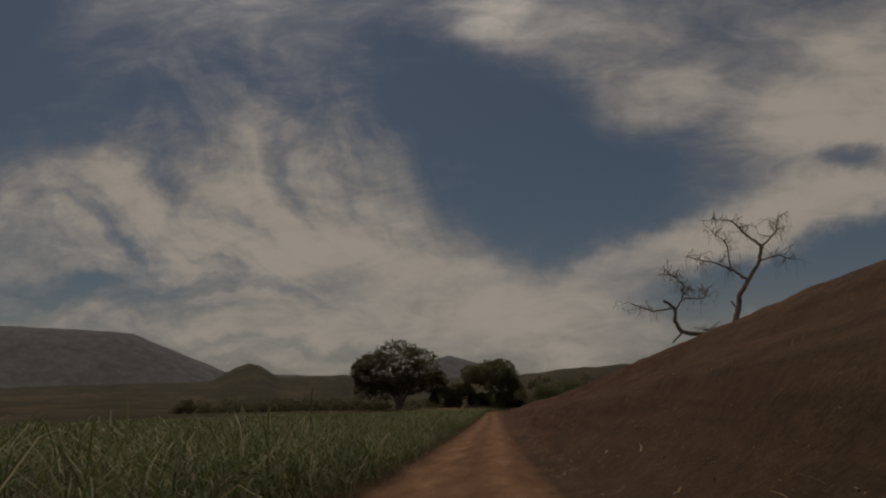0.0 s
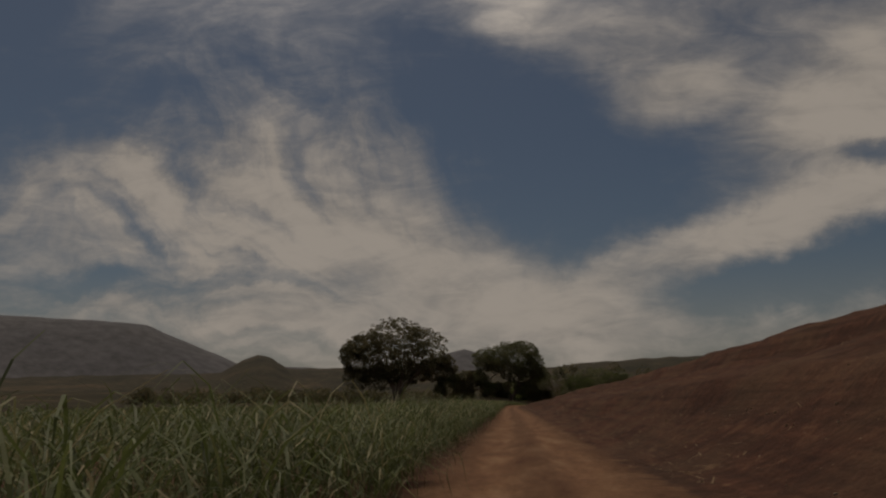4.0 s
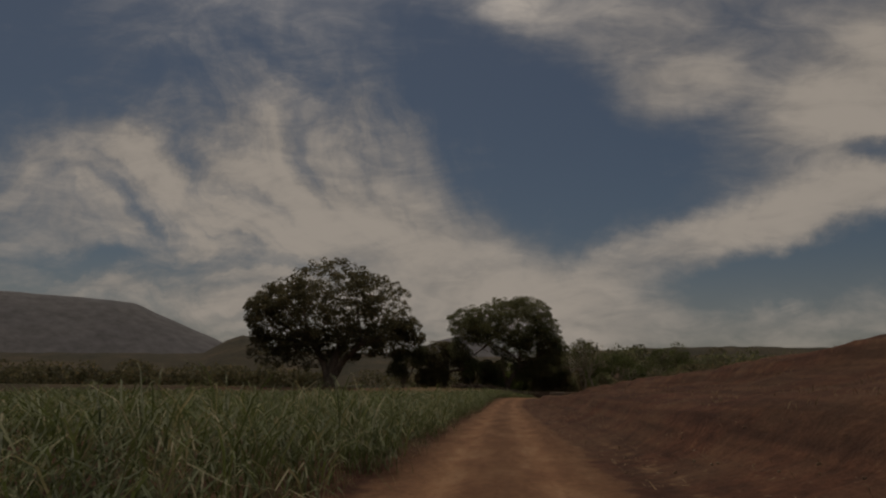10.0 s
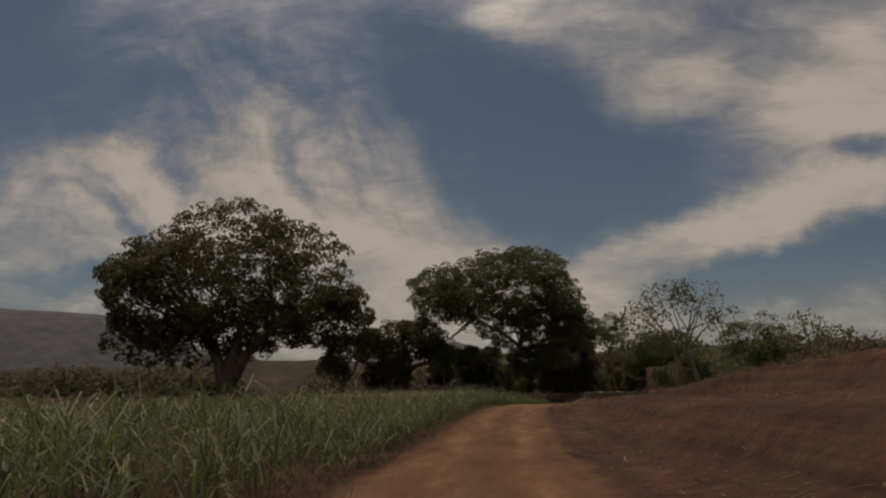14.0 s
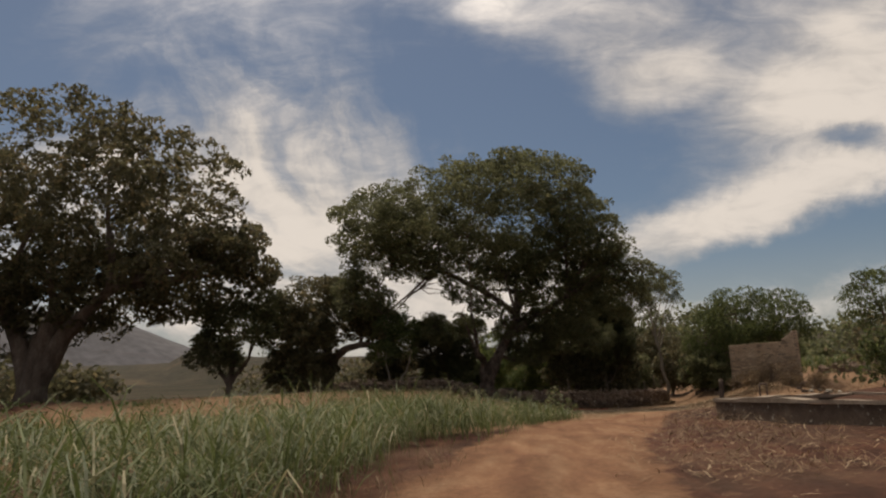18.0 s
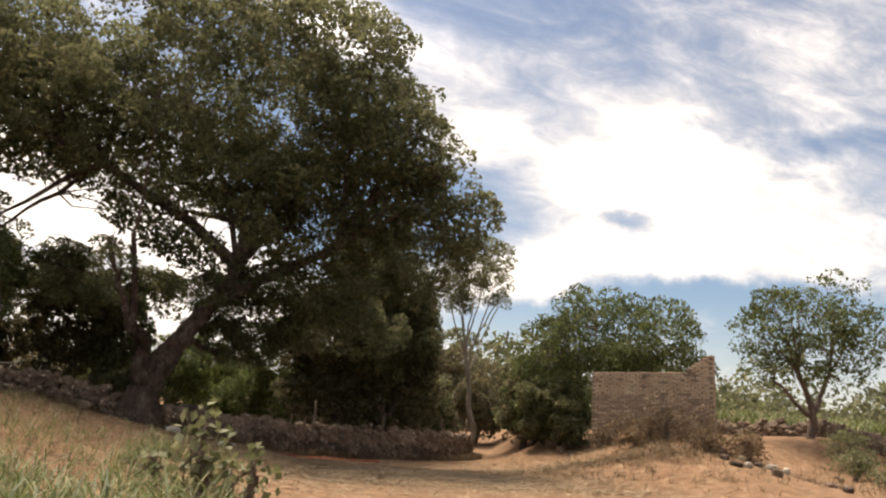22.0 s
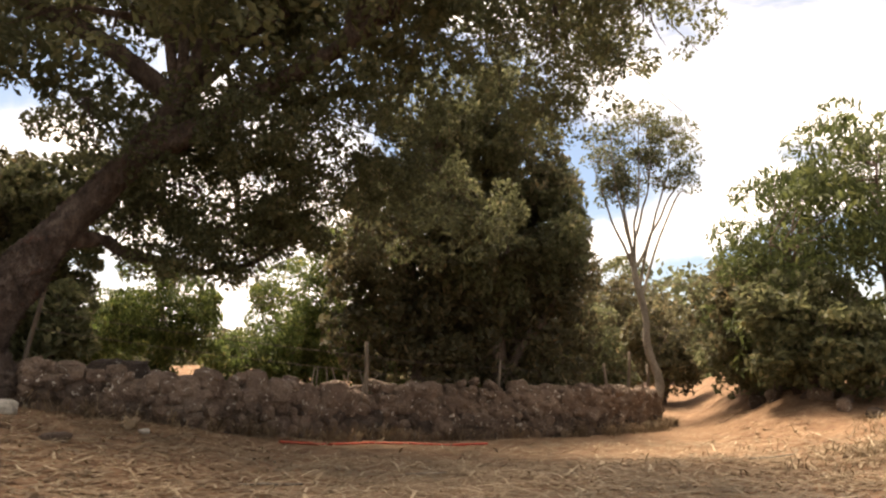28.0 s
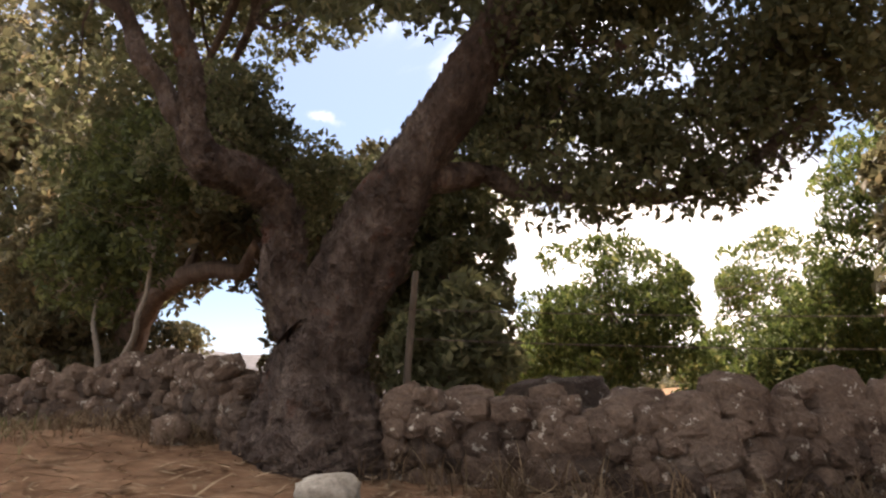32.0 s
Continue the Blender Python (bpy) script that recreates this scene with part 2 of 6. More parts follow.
def rough_mat(name, stops, scale, fine, rough=0.9, bmp=0.5, bdist=0.05, world=True, mottle=None, stretch=None, vary=0.0):
    """A matt surface: a coarse noise ramp, a fine grain over it, and relief."""
    mat = bpy.data.materials.new(name)
    nt, nd, ln, bsdf = nodes_of(mat)
    coarse = noise_tex(nt, scale, 6, 0.6, world, stretch)
    grain = noise_tex(nt, fine, 4, 0.7, world, stretch)
    col = ramp(nt, coarse, stops)
    shade = ramp(nt, grain, [(0.3, (0.55, 0.55, 0.55)), (0.7, (1.3, 1.3, 1.3))])
    col = mixc(nt, 0.8, col, shade, "MULTIPLY")
    if mottle:
        mscale, lo, hi, mcol = mottle
        f = ramp(nt, noise_tex(nt, mscale, 5, 0.65, world), [(lo, (0, 0, 0)), (hi, (1, 1, 1))])
        col = mixc(nt, f, col, mcol)
    if vary:
        rnd = nd.new("ShaderNodeObjectInfo").outputs["Random"]
        col = mixc(nt, 1.0, col, ramp(nt, rnd, [(0.0, (1 - vary, 1 - vary, 1 - vary)), (1.0, (1 + vary, 1 + 0.92 * vary, 1 + 0.8 * vary))]), "MULTIPLY")
    ln.new(col, bsdf.inputs["Base Color"])
    bsdf.inputs["Roughness"].default_value = rough
    bsdf.inputs["Specular IOR Level"].default_value = 0.2
    bump(nt, grain, bmp, bdist, bsdf)
    return mat


def leaf_mat(name, dark, light, yellow=None, thin=0.35, rough=0.5):
    """Leaves vary one by one, by clump, and let some light through."""
    mat = bpy.data.materials.new(name)
    nt, nd, ln, bsdf = nodes_of(mat)
    geo = nd.new("ShaderNodeNewGeometry")
    col = ramp(nt, geo.outputs["Random Per Island"], [(0.0, dark), (0.75, light), (1.0, yellow or light)])
    patch = ramp(nt, noise_tex(nt, 0.45, 3, 0.5), [(0.3, (0.6, 0.62, 0.6)), (0.7, (1.25, 1.2, 1.1))])
    col = mixc(nt, 0.8, col, patch, "MULTIPLY")
    ln.new(col, bsdf.inputs["Base Color"])
    bsdf.inputs["Roughness"].default_value = rough + 0.08
    bsdf.inputs["Specular IOR Level"].default_value = 0.32
    tr = nd.new("ShaderNodeBsdfTranslucent")
    ln.new(col, tr.inputs["Color"])
    mx = nd.new("ShaderNodeMixShader")
    mx.inputs[0].default_value = thin
    ln.new(bsdf.outputs[0], mx.inputs[1])
    ln.new(tr.outputs[0], mx.inputs[2])
    ln.new(mx.outputs[0], nd["Material Output"].inputs["Surface"])
    return mat


M_SOIL = rough_mat("ploughed_red_soil", [(0.3, (0.075, 0.03, 0.018)), (0.55, (0.13, 0.05, 0.028)), (0.75, (0.17, 0.085, 0.045))], 0.22, 2.6, 0.95, 1.0, 0.16,
                   mottle=(0.35, 0.55, 0.68, (0.10, 0.075, 0.035)))
M_FAR = rough_mat("far_scrub", [(0.3, (0.022, 0.022, 0.013)), (0.55, (0.045, 0.037, 0.023)), (0.75, (0.09, 0.064, 0.038))], 0.012, 0.08, 0.95, 0.6, 3.0)
# distance haze is mixed into this even blue-grey hillside colour
M_HILL = rough_mat("haze_tinted_hillside", [(0.3, (0.082, 0.08, 0.088)), (0.7, (0.1, 0.096, 0.1))], 0.003, 0.02, 0.95, 0.12, 6.0)
M_BARK = rough_mat("rough_bark", [(0.3, (0.09, 0.065, 0.05)), (0.6, (0.19, 0.14, 0.11)), (0.8, (0.3, 0.24, 0.19))], 1.6, 11, 0.9, 1.0, 0.12, stretch=(1, 1, 0.35))
M_OLDBARK = rough_mat("gnarled_bark", [(0.32, (0.07, 0.05, 0.041)), (0.55, (0.155, 0.115, 0.092)), (0.75, (0.28, 0.22, 0.18))], 4.5, 14, 0.92, 1.0, 0.3, stretch=(1, 1, 0.55),
                      mottle=(2.4, 0.6, 0.72, (0.16, 0.075, 0.05)))
M_PALEBARK = rough_mat("grey_bark", [(0.3, (0.16, 0.13, 0.1)), (0.7, (0.34, 0.29, 0.23))], 2.0, 18, 0.9, 0.8, 0.03, stretch=(1, 1, 0.4))
M_STONE = rough_mat("lava_stone", [(0.3, (0.098, 0.07, 0.054)), (0.55, (0.168, 0.123, 0.094)), (0.8, (0.262, 0.205, 0.16))], 2.2, 22, 0.92, 1.0, 0.09,
                    mottle=(7.5, 0.61, 0.65, (0.46, 0.42, 0.36)), vary=0.5)
M_PALESTONE = rough_mat("pale_boulder", [(0.3, (0.3, 0.27, 0.22)), (0.7, (0.46, 0.43, 0.36))], 3, 20, 0.9, 0.7, 0.02)
M_BRICK = rough_mat("old_brick", [(0.3, (0.27, 0.195, 0.14)), (0.55, (0.38, 0.295, 0.22)), (0.8, (0.5, 0.42, 0.33))], 1.3, 22, 0.9, 0.7, 0.015, vary=0.35)
M_MORTAR = rough_mat("lime_mortar", [(0.3, (0.15, 0.118, 0.09)), (0.7, (0.27, 0.22, 0.17))], 1.5, 25, 0.95, 0.6, 0.015)
M_WOOD = rough_mat("weathered_wood", [(0.3, (0.12, 0.09, 0.065)), (0.7, (0.26, 0.21, 0.16))], 3.0, 30, 0.85, 0.8, 0.02, stretch=(1, 1, 0.15))
M_CONC = rough_mat("stained_concrete", [(0.3, (0.16, 0.12, 0.09)), (0.7, (0.33, 0.27, 0.21))], 0.9, 18, 0.9, 0.5, 0.02)
M_STRAW = leaf_mat("dry_straw", (0.17, 0.118, 0.074), (0.3, 0.222, 0.145), (0.46, 0.37, 0.26), 0.1, 0.8)
M_TRASH = leaf_mat("broken_cane_trash", (0.13, 0.08, 0.05), (0.26, 0.18, 0.115), (0.42, 0.34, 0.24), 0.1, 0.85)
M_CANE = leaf_mat("cane_blades", (0.062, 0.082, 0.028), (0.125, 0.155, 0.055), (0.31, 0.27, 0.165), 0.38, 0.5)
M_LEAF_A = leaf_mat("tree_leaves_dark", (0.08, 0.076, 0.044), (0.145, 0.135, 0.075), (0.23, 0.175, 0.1), 0.55)
M_LEAF_B = leaf_mat("tree_leaves_green", (0.096, 0.104, 0.056), (0.165, 0.174, 0.09), (0.24, 0.225, 0.13), 0.6)
M_LEAF_C = leaf_mat("bush_leaves", (0.056, 0.07, 0.028), (0.11, 0.138, 0.05), (0.2, 0.22, 0.085), 0.45)
M_LEAF_M = leaf_mat("mango_leaves", (0.06, 0.086, 0.026), (0.125, 0.165, 0.05), (0.27, 0.27, 0.1), 0.5)
M_LEAF_P = leaf_mat("sparse_pale_leaves", (0.1, 0.11, 0.055), (0.19, 0.2, 0.1), (0.28, 0.27, 0.16), 0.4)
M_RED = rough_mat("red_hose_plastic", [(0.3, (0.42, 0.06, 0.04)), (0.7, (0.5, 0.1, 0.06))], 5, 30, 0.5, 0.2, 0.005)
M_WIRE = rough_mat("rusty_wire", [(0.3, (0.08, 0.05, 0.04)), (0.7, (0.16, 0.12, 0.1))], 5, 30, 0.6, 0.2, 0.002)


# ---------------------------------------------------------------- mesh helpers
def mesh_np(name, verts, faces, material, smooth=False):
    """A mesh from numpy arrays; all faces have the same number of corners."""
    verts, faces = np.asarray(verts, np.float32), np.asarray(faces, np.int32)
    me = bpy.data.meshes.new(name)
    me.vertices.add(len(verts))
    me.vertices.foreach_set("co", verts.ravel())
    k = faces.shape[1]
    me.loops.add(faces.size)
    me.loops.foreach_set("vertex_index", faces.ravel())
    me.polygons.add(len(faces))
    me.polygons.foreach_set("loop_start", np.arange(0, faces.size, k, dtype=np.int32))
    me.polygons.foreach_set("use_smooth", np.full(len(faces), smooth))
    me.update(calc_edges=True)
    me.materials.append(material)
    return me


def part_np(name, verts, faces, material, parent=None, label="", smooth=False):
    ob = new(name, mesh_np(name, verts, faces, material, smooth))
    ob.parent = parent
    return tagged(ob, label)


def thing(name, loc, label, category, group="", kind=""):
    ob = new(name)
    ob.empty_display_size = 0.3
    ob.location = loc
    return tagged(ob, label, category, group, kind)


def tube(points, radii, sides=7, jitter=0.0, rng=None):
    """Verts and quads of a tube along points with the given radii, closed by a tapering tip."""
    P = np.asarray(points, float)
    n = len(P)
    d = np.gradient(P, axis=0)
    d /= np.linalg.norm(d, axis=1)[:, None] + 1e-9
    ref = np.array([0.31, 0.95, 0.05])
    u = np.cross(d, ref)
    u /= np.linalg.norm(u, axis=1)[:, None] + 1e-9
    w = np.cross(d, u)
    a = np.linspace(0, 2 * np.pi, sides, endpoint=False)
    r = np.asarray(radii, float)[:, None] * np.ones((1, sides))
    if jitter and rng is not None:
        r = r * (1 + jitter * rng.normal(size=r.shape))
    V = P[:, None] + r[..., None] * (np.cos(a)[None, :, None] * u[:, None] + np.sin(a)[None, :, None] * w[:, None])
    i = np.arange(n - 1)[:, None] * sides
    j = np.arange(sides)[None]
    k = (j + 1) % sides
    F = np.stack([i + j, i + k, i + sides + k, i + sides + j], -1).reshape(-1, 4)
    return V.reshape(-1, 3), F


def smooth_line(A, passes=3):
    A = np.array(A, float)
    for _ in range(passes):
        A[1:-1] = 0.25 * A[:-2] + 0.5 * A[1:-1] + 0.25 * A[2:]
    return A


def trunk_tube(stem, rng, gnarl=0.1):
    """A trunk with flutes, swellings and burrs that run along and round it."""
    S = np.array(stem, float)
    m = 14 * len(S)
    t = np.linspace(0, 1, len(S))
    u = np.linspace(0, 1, m)
    line = smooth_line(np.stack([np.interp(u, t, S[:, k]) for k in range(3)], -1), 5)
    rad = smooth_line(np.interp(u, t, S[:, 3]), 4)
    sides = 40
    V, F = tube(line, rad, sides)
    a = np.linspace(0, 2 * np.pi, sides, endpoint=False)[None]
    run = (u * len(S))[:, None]
    swell = np.zeros((m, sides))
    for k, w in ((2, 1.0), (3, 0.9), (5, 0.6), (7, 0.45), (9, 0.35)):
        swell += w * np.sin(k * a + rng.uniform(-0.5, 0.5) * run + rng.uniform(0, 6)) * (0.6 + 0.4 * np.sin(run * rng.uniform(0.8, 2.4) + rng.uniform(0, 6)))
    for _ in range(5 * len(S)):
        ca, cu = rng.uniform(0, 2 * np.pi), rng.uniform(0, 1) * len(S)
        da = np.angle(np.exp(1j * (a - ca)))
        w = rng.uniform(0.5, 1.2)
        swell += rng.uniform(0.7, 2.4) * w * np.exp(-(da / (0.45 * w)) ** 2 - ((run - cu) / (0.35 * w)) ** 2)
    swell += 0.35 * rng.normal(size=swell.shape)
    R = V.reshape(m, sides, 3)
    R = line[:, None] + (R - line[:, None]) * (1 + gnarl * 0.55 * swell)[..., None]
    return R.reshape(-1, 3), F


class Pile:
    """Gathers verts and quads into one mesh."""

    def __init__(self):
        self.v, self.f, self.n = [], [], 0

    def add(self, v, f):
        self.v.append(v)
        self.f.append(f + self.n)
        self.n += len(v)

    def get(self):
        return np.concatenate(self.v), np.concatenate(self.f)


def wander(a, b, n, amp, rng):
    """A bent line from a to b."""
    t = np.linspace(0, 1, n)[:, None]
    off = np.cumsum(rng.normal(size=(n, 3)), 0)
    off -= off[:1] + t * (off[-1:] - off[:1])
    return np.asarray(a) * (1 - t) + np.asarray(b) * t + amp * off


def leaf_quads(centres, size, rng, droop=0.3, slim=0.5, keep_up=0.3):
    """One folded four-corner leaf at each centre."""
    n = len(centres)
    d = rng.normal(size=(n, 3))
    d[:, 2] -= droop
    d /= np.linalg.norm(d, axis=1)[:, None]
    up = rng.normal(size=(n, 3)) + np.array([0, 0, keep_up * 3])
    s = np.cross(d, up)
    s /= np.linalg.norm(s, axis=1)[:, None] + 1e-9
    nrm = np.cross(s, d)
    L = size * rng.uniform(0.7, 1.35, n)[:, None]
    W = L * slim * rng.uniform(0.8, 1.2, n)[:, None]
    base = centres - d * L * 0.5
    mid = centres + nrm * L * 0.08
    V = np.stack([base, mid + s * W * 0.5, centres + d * L * 0.5, mid - s * W * 0.5], 1).reshape(-1, 3)
    F = np.arange(4 * n).reshape(-1, 4)
    return V, F


def crown_points(blobs, count, rng, lobe=1.2, inner=0.3, even=0.93):
    """Leaf places on many small lobes that cover ellipsoids (x, y, z, rx, ry, rz): a lumpy outline with gaps."""
    B = np.array(blobs, float)
    area = ((B[:, 3] * B[:, 4]) ** even + (B[:, 3] * B[:, 5]) ** even) * 0.7
    n = max(len(B) * 6, int(area.sum() * 4.6 / lobe**1.6))
    pick = rng.choice(len(B), size=n, p=area / area.sum())
    b = B[pick]
    d = rng.normal(size=(n, 3))
    d[:, 2] += 0.25
    d /= np.linalg.norm(d, axis=1)[:, None]
    rl = lobe * rng.uniform(0.55, 1.25, n)
    reach = np.where(rng.random(n) < inner, rng.uniform(0.02, 0.7, n) ** 0.45, rng.uniform(0.86, 1.03, n))
    lump = 1 + 0.09 * np.sin(d[:, 0] * 5 + b[:, 0]) * np.cos(d[:, 1] * 6 + b[:, 1])
    rad = np.maximum(b[:, 3:] - 0.4 * rl[:, None], 0.3 * b[:, 3:])
    C = b[:, :3] + d * rad * (reach * lump)[:, None]
    w = rl**2
    k = rng.choice(n, size=count, p=w / w.sum())
    q = rng.normal(size=(count, 3))
    q /= np.linalg.norm(q, axis=1)[:, None]
    # leaves lie on the outer and upper side of a lobe
    face = d[k] * 0.7 + np.array([0, 0, 0.5])
    turned = ((q * face).sum(1) < -0.25) & (rng.random(count) < 0.6)
    q[turned] *= -1
    r = rl[k] * rng.uniform(0.45, 1.0, count) ** 0.5
    L = C[k] + q * r[:, None] * np.array([1, 1, 0.72])
    return L, C

# ---------------------------------------------------------------- the lie of the land
def sstep(v, a, b):
    t = np.clip((np.asarray(v, float) - a) / (b - a), 0, 1)
    return t * t * (3 - 2 * t)


def bumpy(x, y, scale):
    """A cheap rolling unevenness, about -1 to 1."""
    x, y = np.asarray(x, float) / scale, np.asarray(y, float) / scale
    return (np.sin(x * 1.7 + np.sin(y * 1.3)) * np.cos(y * 1.9 - np.sin(x * 0.7)) + 0.6 * np.sin(x * 4.1 + y * 2.3) * np.cos(y * 3.7 - x * 1.1)
            + 0.35 * np.sin(x * 9.3 - y * 7.9) * np.cos(x * 5.9 + y * 8.7)) / 1.6


def road_z(y):
    return np.interp(y, [-140, -95, -40, 40, 75, 100, 125, 150, 160, 178, 220], [0.6, 0.15, -0.08, 0.05, -0.12, -0.25, 0.15, 0.2, -0.05, -0.2, -0.2])


def road_x(y):
    return np.interp(y, [-160, -60, 0, 60, 100, 118, 132, 142, 150, 158, 166], [0.25, 0.05, 0.05, -0.3, -0.3, 0.2, 1.0, 2.2, 4.2, 6.6, 8.2])


def crest(y):
    return np.interp(y, [-200, -130, -75, -51, -4, 11, 42, 60, 100, 118, 130, 147, 165], [8.2, 7.2, 6.0, 5.3, 4.0, 3.8, 3.5, 3.2, 2.7, 1.9, 1.35, 1.1, 0.6])


def terrace_off(y):
    """How far beside the track the cut edge of the terrace runs."""
    return np.interp(y, [40, 107, 144], [12.5, 9.6, 5.2]) + 0.25 * np.sin(np.asarray(y, float) * 0.33)


def ground_z(x, y):
    x, y = np.asarray(x, float), np.asarray(y, float)
    rx = road_x(y)
    off = x - rx
    z = road_z(y) * np.exp(-((off / 60) ** 2))
    near = np.exp(-((off / 1.9) ** 2))
    # two worn ruts and a low middle ridge
    z = z - 0.05 * np.exp(-(((np.abs(off) - 0.78) / 0.3) ** 2)) * (y < 158)
    z = z + 0.035 * bumpy(x, y, 1.3) * (1 - 0.6 * near)
    # ploughed bank beside the road
    rise = sstep(off, 2.2, 14.5) * 0.75 + sstep(off, 2.0, 5.0) * 0.16 + 0.09 * sstep(off, 10, 30)
    fade = 1 - sstep(y, 150, 172)
    bankz = crest(y) * rise * fade
    z = z + bankz + 0.16 * bumpy(x, y, 2.6) * sstep(off, 3, 7) * (1 - sstep(y, 120, 150))
    # small cut ledges along the foot and the slope of the bank
    wob = 0.5 * np.sin(y * 0.11) + 0.3 * np.sin(y * 0.37 + 1)
    z = z + (0.42 * sstep(off, 3.9 + wob, 4.5 + wob) - 0.42 * sstep(off, 4.5 + wob, 8.0 + wob) + 0.42 * sstep(off, 8.4 - wob, 9.0 - wob) - 0.42 * sstep(off, 9.0 - wob, 12.5)) * (1 - sstep(y, 112, 128))
    # cut edge of the terrace that runs out at the basin
    lip = terrace_off(y)
    z = z - 0.55 * sstep(off, lip - 4.5, lip - 0.3) * (1 - sstep(off, lip, lip + 0.45)) * sstep(y, 82, 102) * (1 - sstep(y, 128, 140))
    # shelf, mound under the brick ruin, rising land behind
    z = z + 0.5 * sstep(x, 5.5, 7.5) * sstep(y, 140, 146) * (1 - sstep(y, 158, 166)) * 0.6
    mound = 1.75 * np.exp(-(((x - 21.0) / 4.0) ** 2) - ((y - 178) / 5.6) ** 2)
    raised = 1.5 * sstep(x - 15.4 - 0.3 * (y - 186), 0, 4.2) * sstep(y, 179, 186) * (1 - sstep(y, 200, 214))
    z = z + np.maximum(mound, raised)
    z = z + 1.2 * sstep(x, 23, 42) * sstep(y, 160, 178)
    # verge and land that climb on the other side
    z = z + 0.175 * np.clip(6.2 - x, 0, 10) * sstep(y, 160, 175)
    z = z - 0.12 * sstep(y, 170, 182) * sstep(x, 6, 9) * (1 - sstep(x, 18, 24))
    # the lane climbs between its trees
    z = z + 1.5 * sstep(y, 189, 208) * np.exp(-(((x - 22) / 30) ** 2))
    # cane field is a little uneven, woods behind climb slowly
    z = z + 0.1 * bumpy(x, y, 7) * sstep(-off, 4, 10)
    far = np.hypot(x, y - 100)
    z = z + 10 * sstep(far, 180, 600) + 10 * bumpy(x, y, 260) * sstep(far, 220, 700)
    return z


def grid_lines(lo, hi, step, far_lo, far_hi, grow=1.16):
    mid = np.arange(lo, hi + step, step)
    out, s, v = [], step, hi + step
    while v < far_hi:
        s *= grow
        v += s
        out.append(v)
    pre, s, v = [], step, lo
    while v > far_lo:
        s *= grow
        v -= s
        pre.append(v)
    return np.r_[pre[::-1], mid, out]


gx = grid_lines(-9, 26, 0.42, -4200, 4200)
gy = grid_lines(-128, 198, 0.6, -4200, 4200)
GX, GY = np.meshgrid(gx, gy)
gv = np.stack([GX, GY, ground_z(GX, GY)], -1).reshape(-1, 3)
nx, ny = len(gx), len(gy)
gi = (np.arange(ny - 1)[:, None] * nx + np.arange(nx - 1)[None]).ravel()
gf = np.stack([gi, gi + 1, gi + nx + 1, gi + nx], -1)

M_GROUND = bpy.data.materials.new("open_ground")
nt, nd, ln, bsdf = nodes_of(M_GROUND)
cov = nd.new("ShaderNodeVertexColor")
cov.layer_name = "cover"
csep = nd.new("ShaderNodeSeparateColor")
ln.new(cov.outputs[0], csep.inputs[0])
edge = noise_tex(nt, 1.6, 6, 0.7)


def frayed(channel):
    """A cover mask with a ragged border."""
    a = nd.new("ShaderNodeMath")
    a.operation = "ADD"
    ln.new(channel, a.inputs[0])
    ln.new(edge, a.inputs[1])
    r = nd.new("ShaderNodeMapRange")
    r.interpolation_type = "SMOOTHSTEP"
    ln.new(a.outputs[0], r.inputs[0])
    r.inputs[1].default_value, r.inputs[2].default_value = 0.88, 1.12
    return r.outputs[0]


grain = noise_tex(nt, 9, 5, 0.72)
clods = noise_tex(nt, 2.2, 6, 0.7)
broad = noise_tex(nt, 0.3, 5, 0.6)
c_road = ramp(nt, noise_tex(nt, 0.9, 6, 0.65, stretch=(1.6, 0.35, 1)), [(0.3, (0.13, 0.065, 0.04)), (0.52, (0.197, 0.108, 0.063)), (0.75, (0.277, 0.172, 0.106))])
c_soil = ramp(nt, clods, [(0.3, (0.042, 0.022, 0.016)), (0.55, (0.082, 0.038, 0.025)), (0.75, (0.14, 0.076, 0.046))])
c_soil = mixc(nt, ramp(nt, broad, [(0.42, (0, 0, 0)), (0.62, (1, 1, 1))]), c_soil, mixc(nt, clods, (0.058, 0.034, 0.023), (0.118, 0.066, 0.042)))
strata = noise_tex(nt, 0.8, 5, 0.6, stretch=(1.5, 0.12, 5.0))
c_soil = mixc(nt, 0.85, c_soil, ramp(nt, strata, [(0.35, (0.62, 0.62, 0.66)), (0.65, (1.3, 1.24, 1.2))]), "MULTIPLY")
c_yard = ramp(nt, clods, [(0.3, (0.132, 0.074, 0.044)), (0.52, (0.21, 0.126, 0.075)), (0.75, (0.31, 0.212, 0.135))])
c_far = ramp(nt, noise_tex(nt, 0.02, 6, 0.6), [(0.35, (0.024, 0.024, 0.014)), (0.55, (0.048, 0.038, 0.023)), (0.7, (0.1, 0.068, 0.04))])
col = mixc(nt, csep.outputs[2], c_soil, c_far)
col = mixc(nt, frayed(csep.outputs[1]), col, c_yard)
worn = nd.new("ShaderNodeMath")
worn.operation = "MULTIPLY"
ln.new(cov.outputs["Alpha"], worn.inputs[0])
ln.new(ramp(nt, noise_tex(nt, 1.2, 4, 0.6, stretch=(1, 0.3, 1)), [(0.25, (0.4, 0.4, 0.4)), (0.6, (1, 1, 1))]), worn.inputs[1])
c_road = mixc(nt, worn.outputs[0], mixc(nt, 1.0, c_road, (0.66, 0.64, 0.64), "MULTIPLY"), mixc(nt, 1.0, c_road, (1.1, 1.08, 1.06), "MULTIPLY"))
col = mixc(nt, frayed(csep.outputs[0]), col, c_road)
col = mixc(nt, 0.75, col, ramp(nt, grain, [(0.3, (0.6, 0.6, 0.6)), (0.7, (1.25, 1.25, 1.25))]), "MULTIPLY")
ln.new(col, bsdf.inputs["Base Color"])
bsdf.inputs["Roughness"].default_value = 0.95
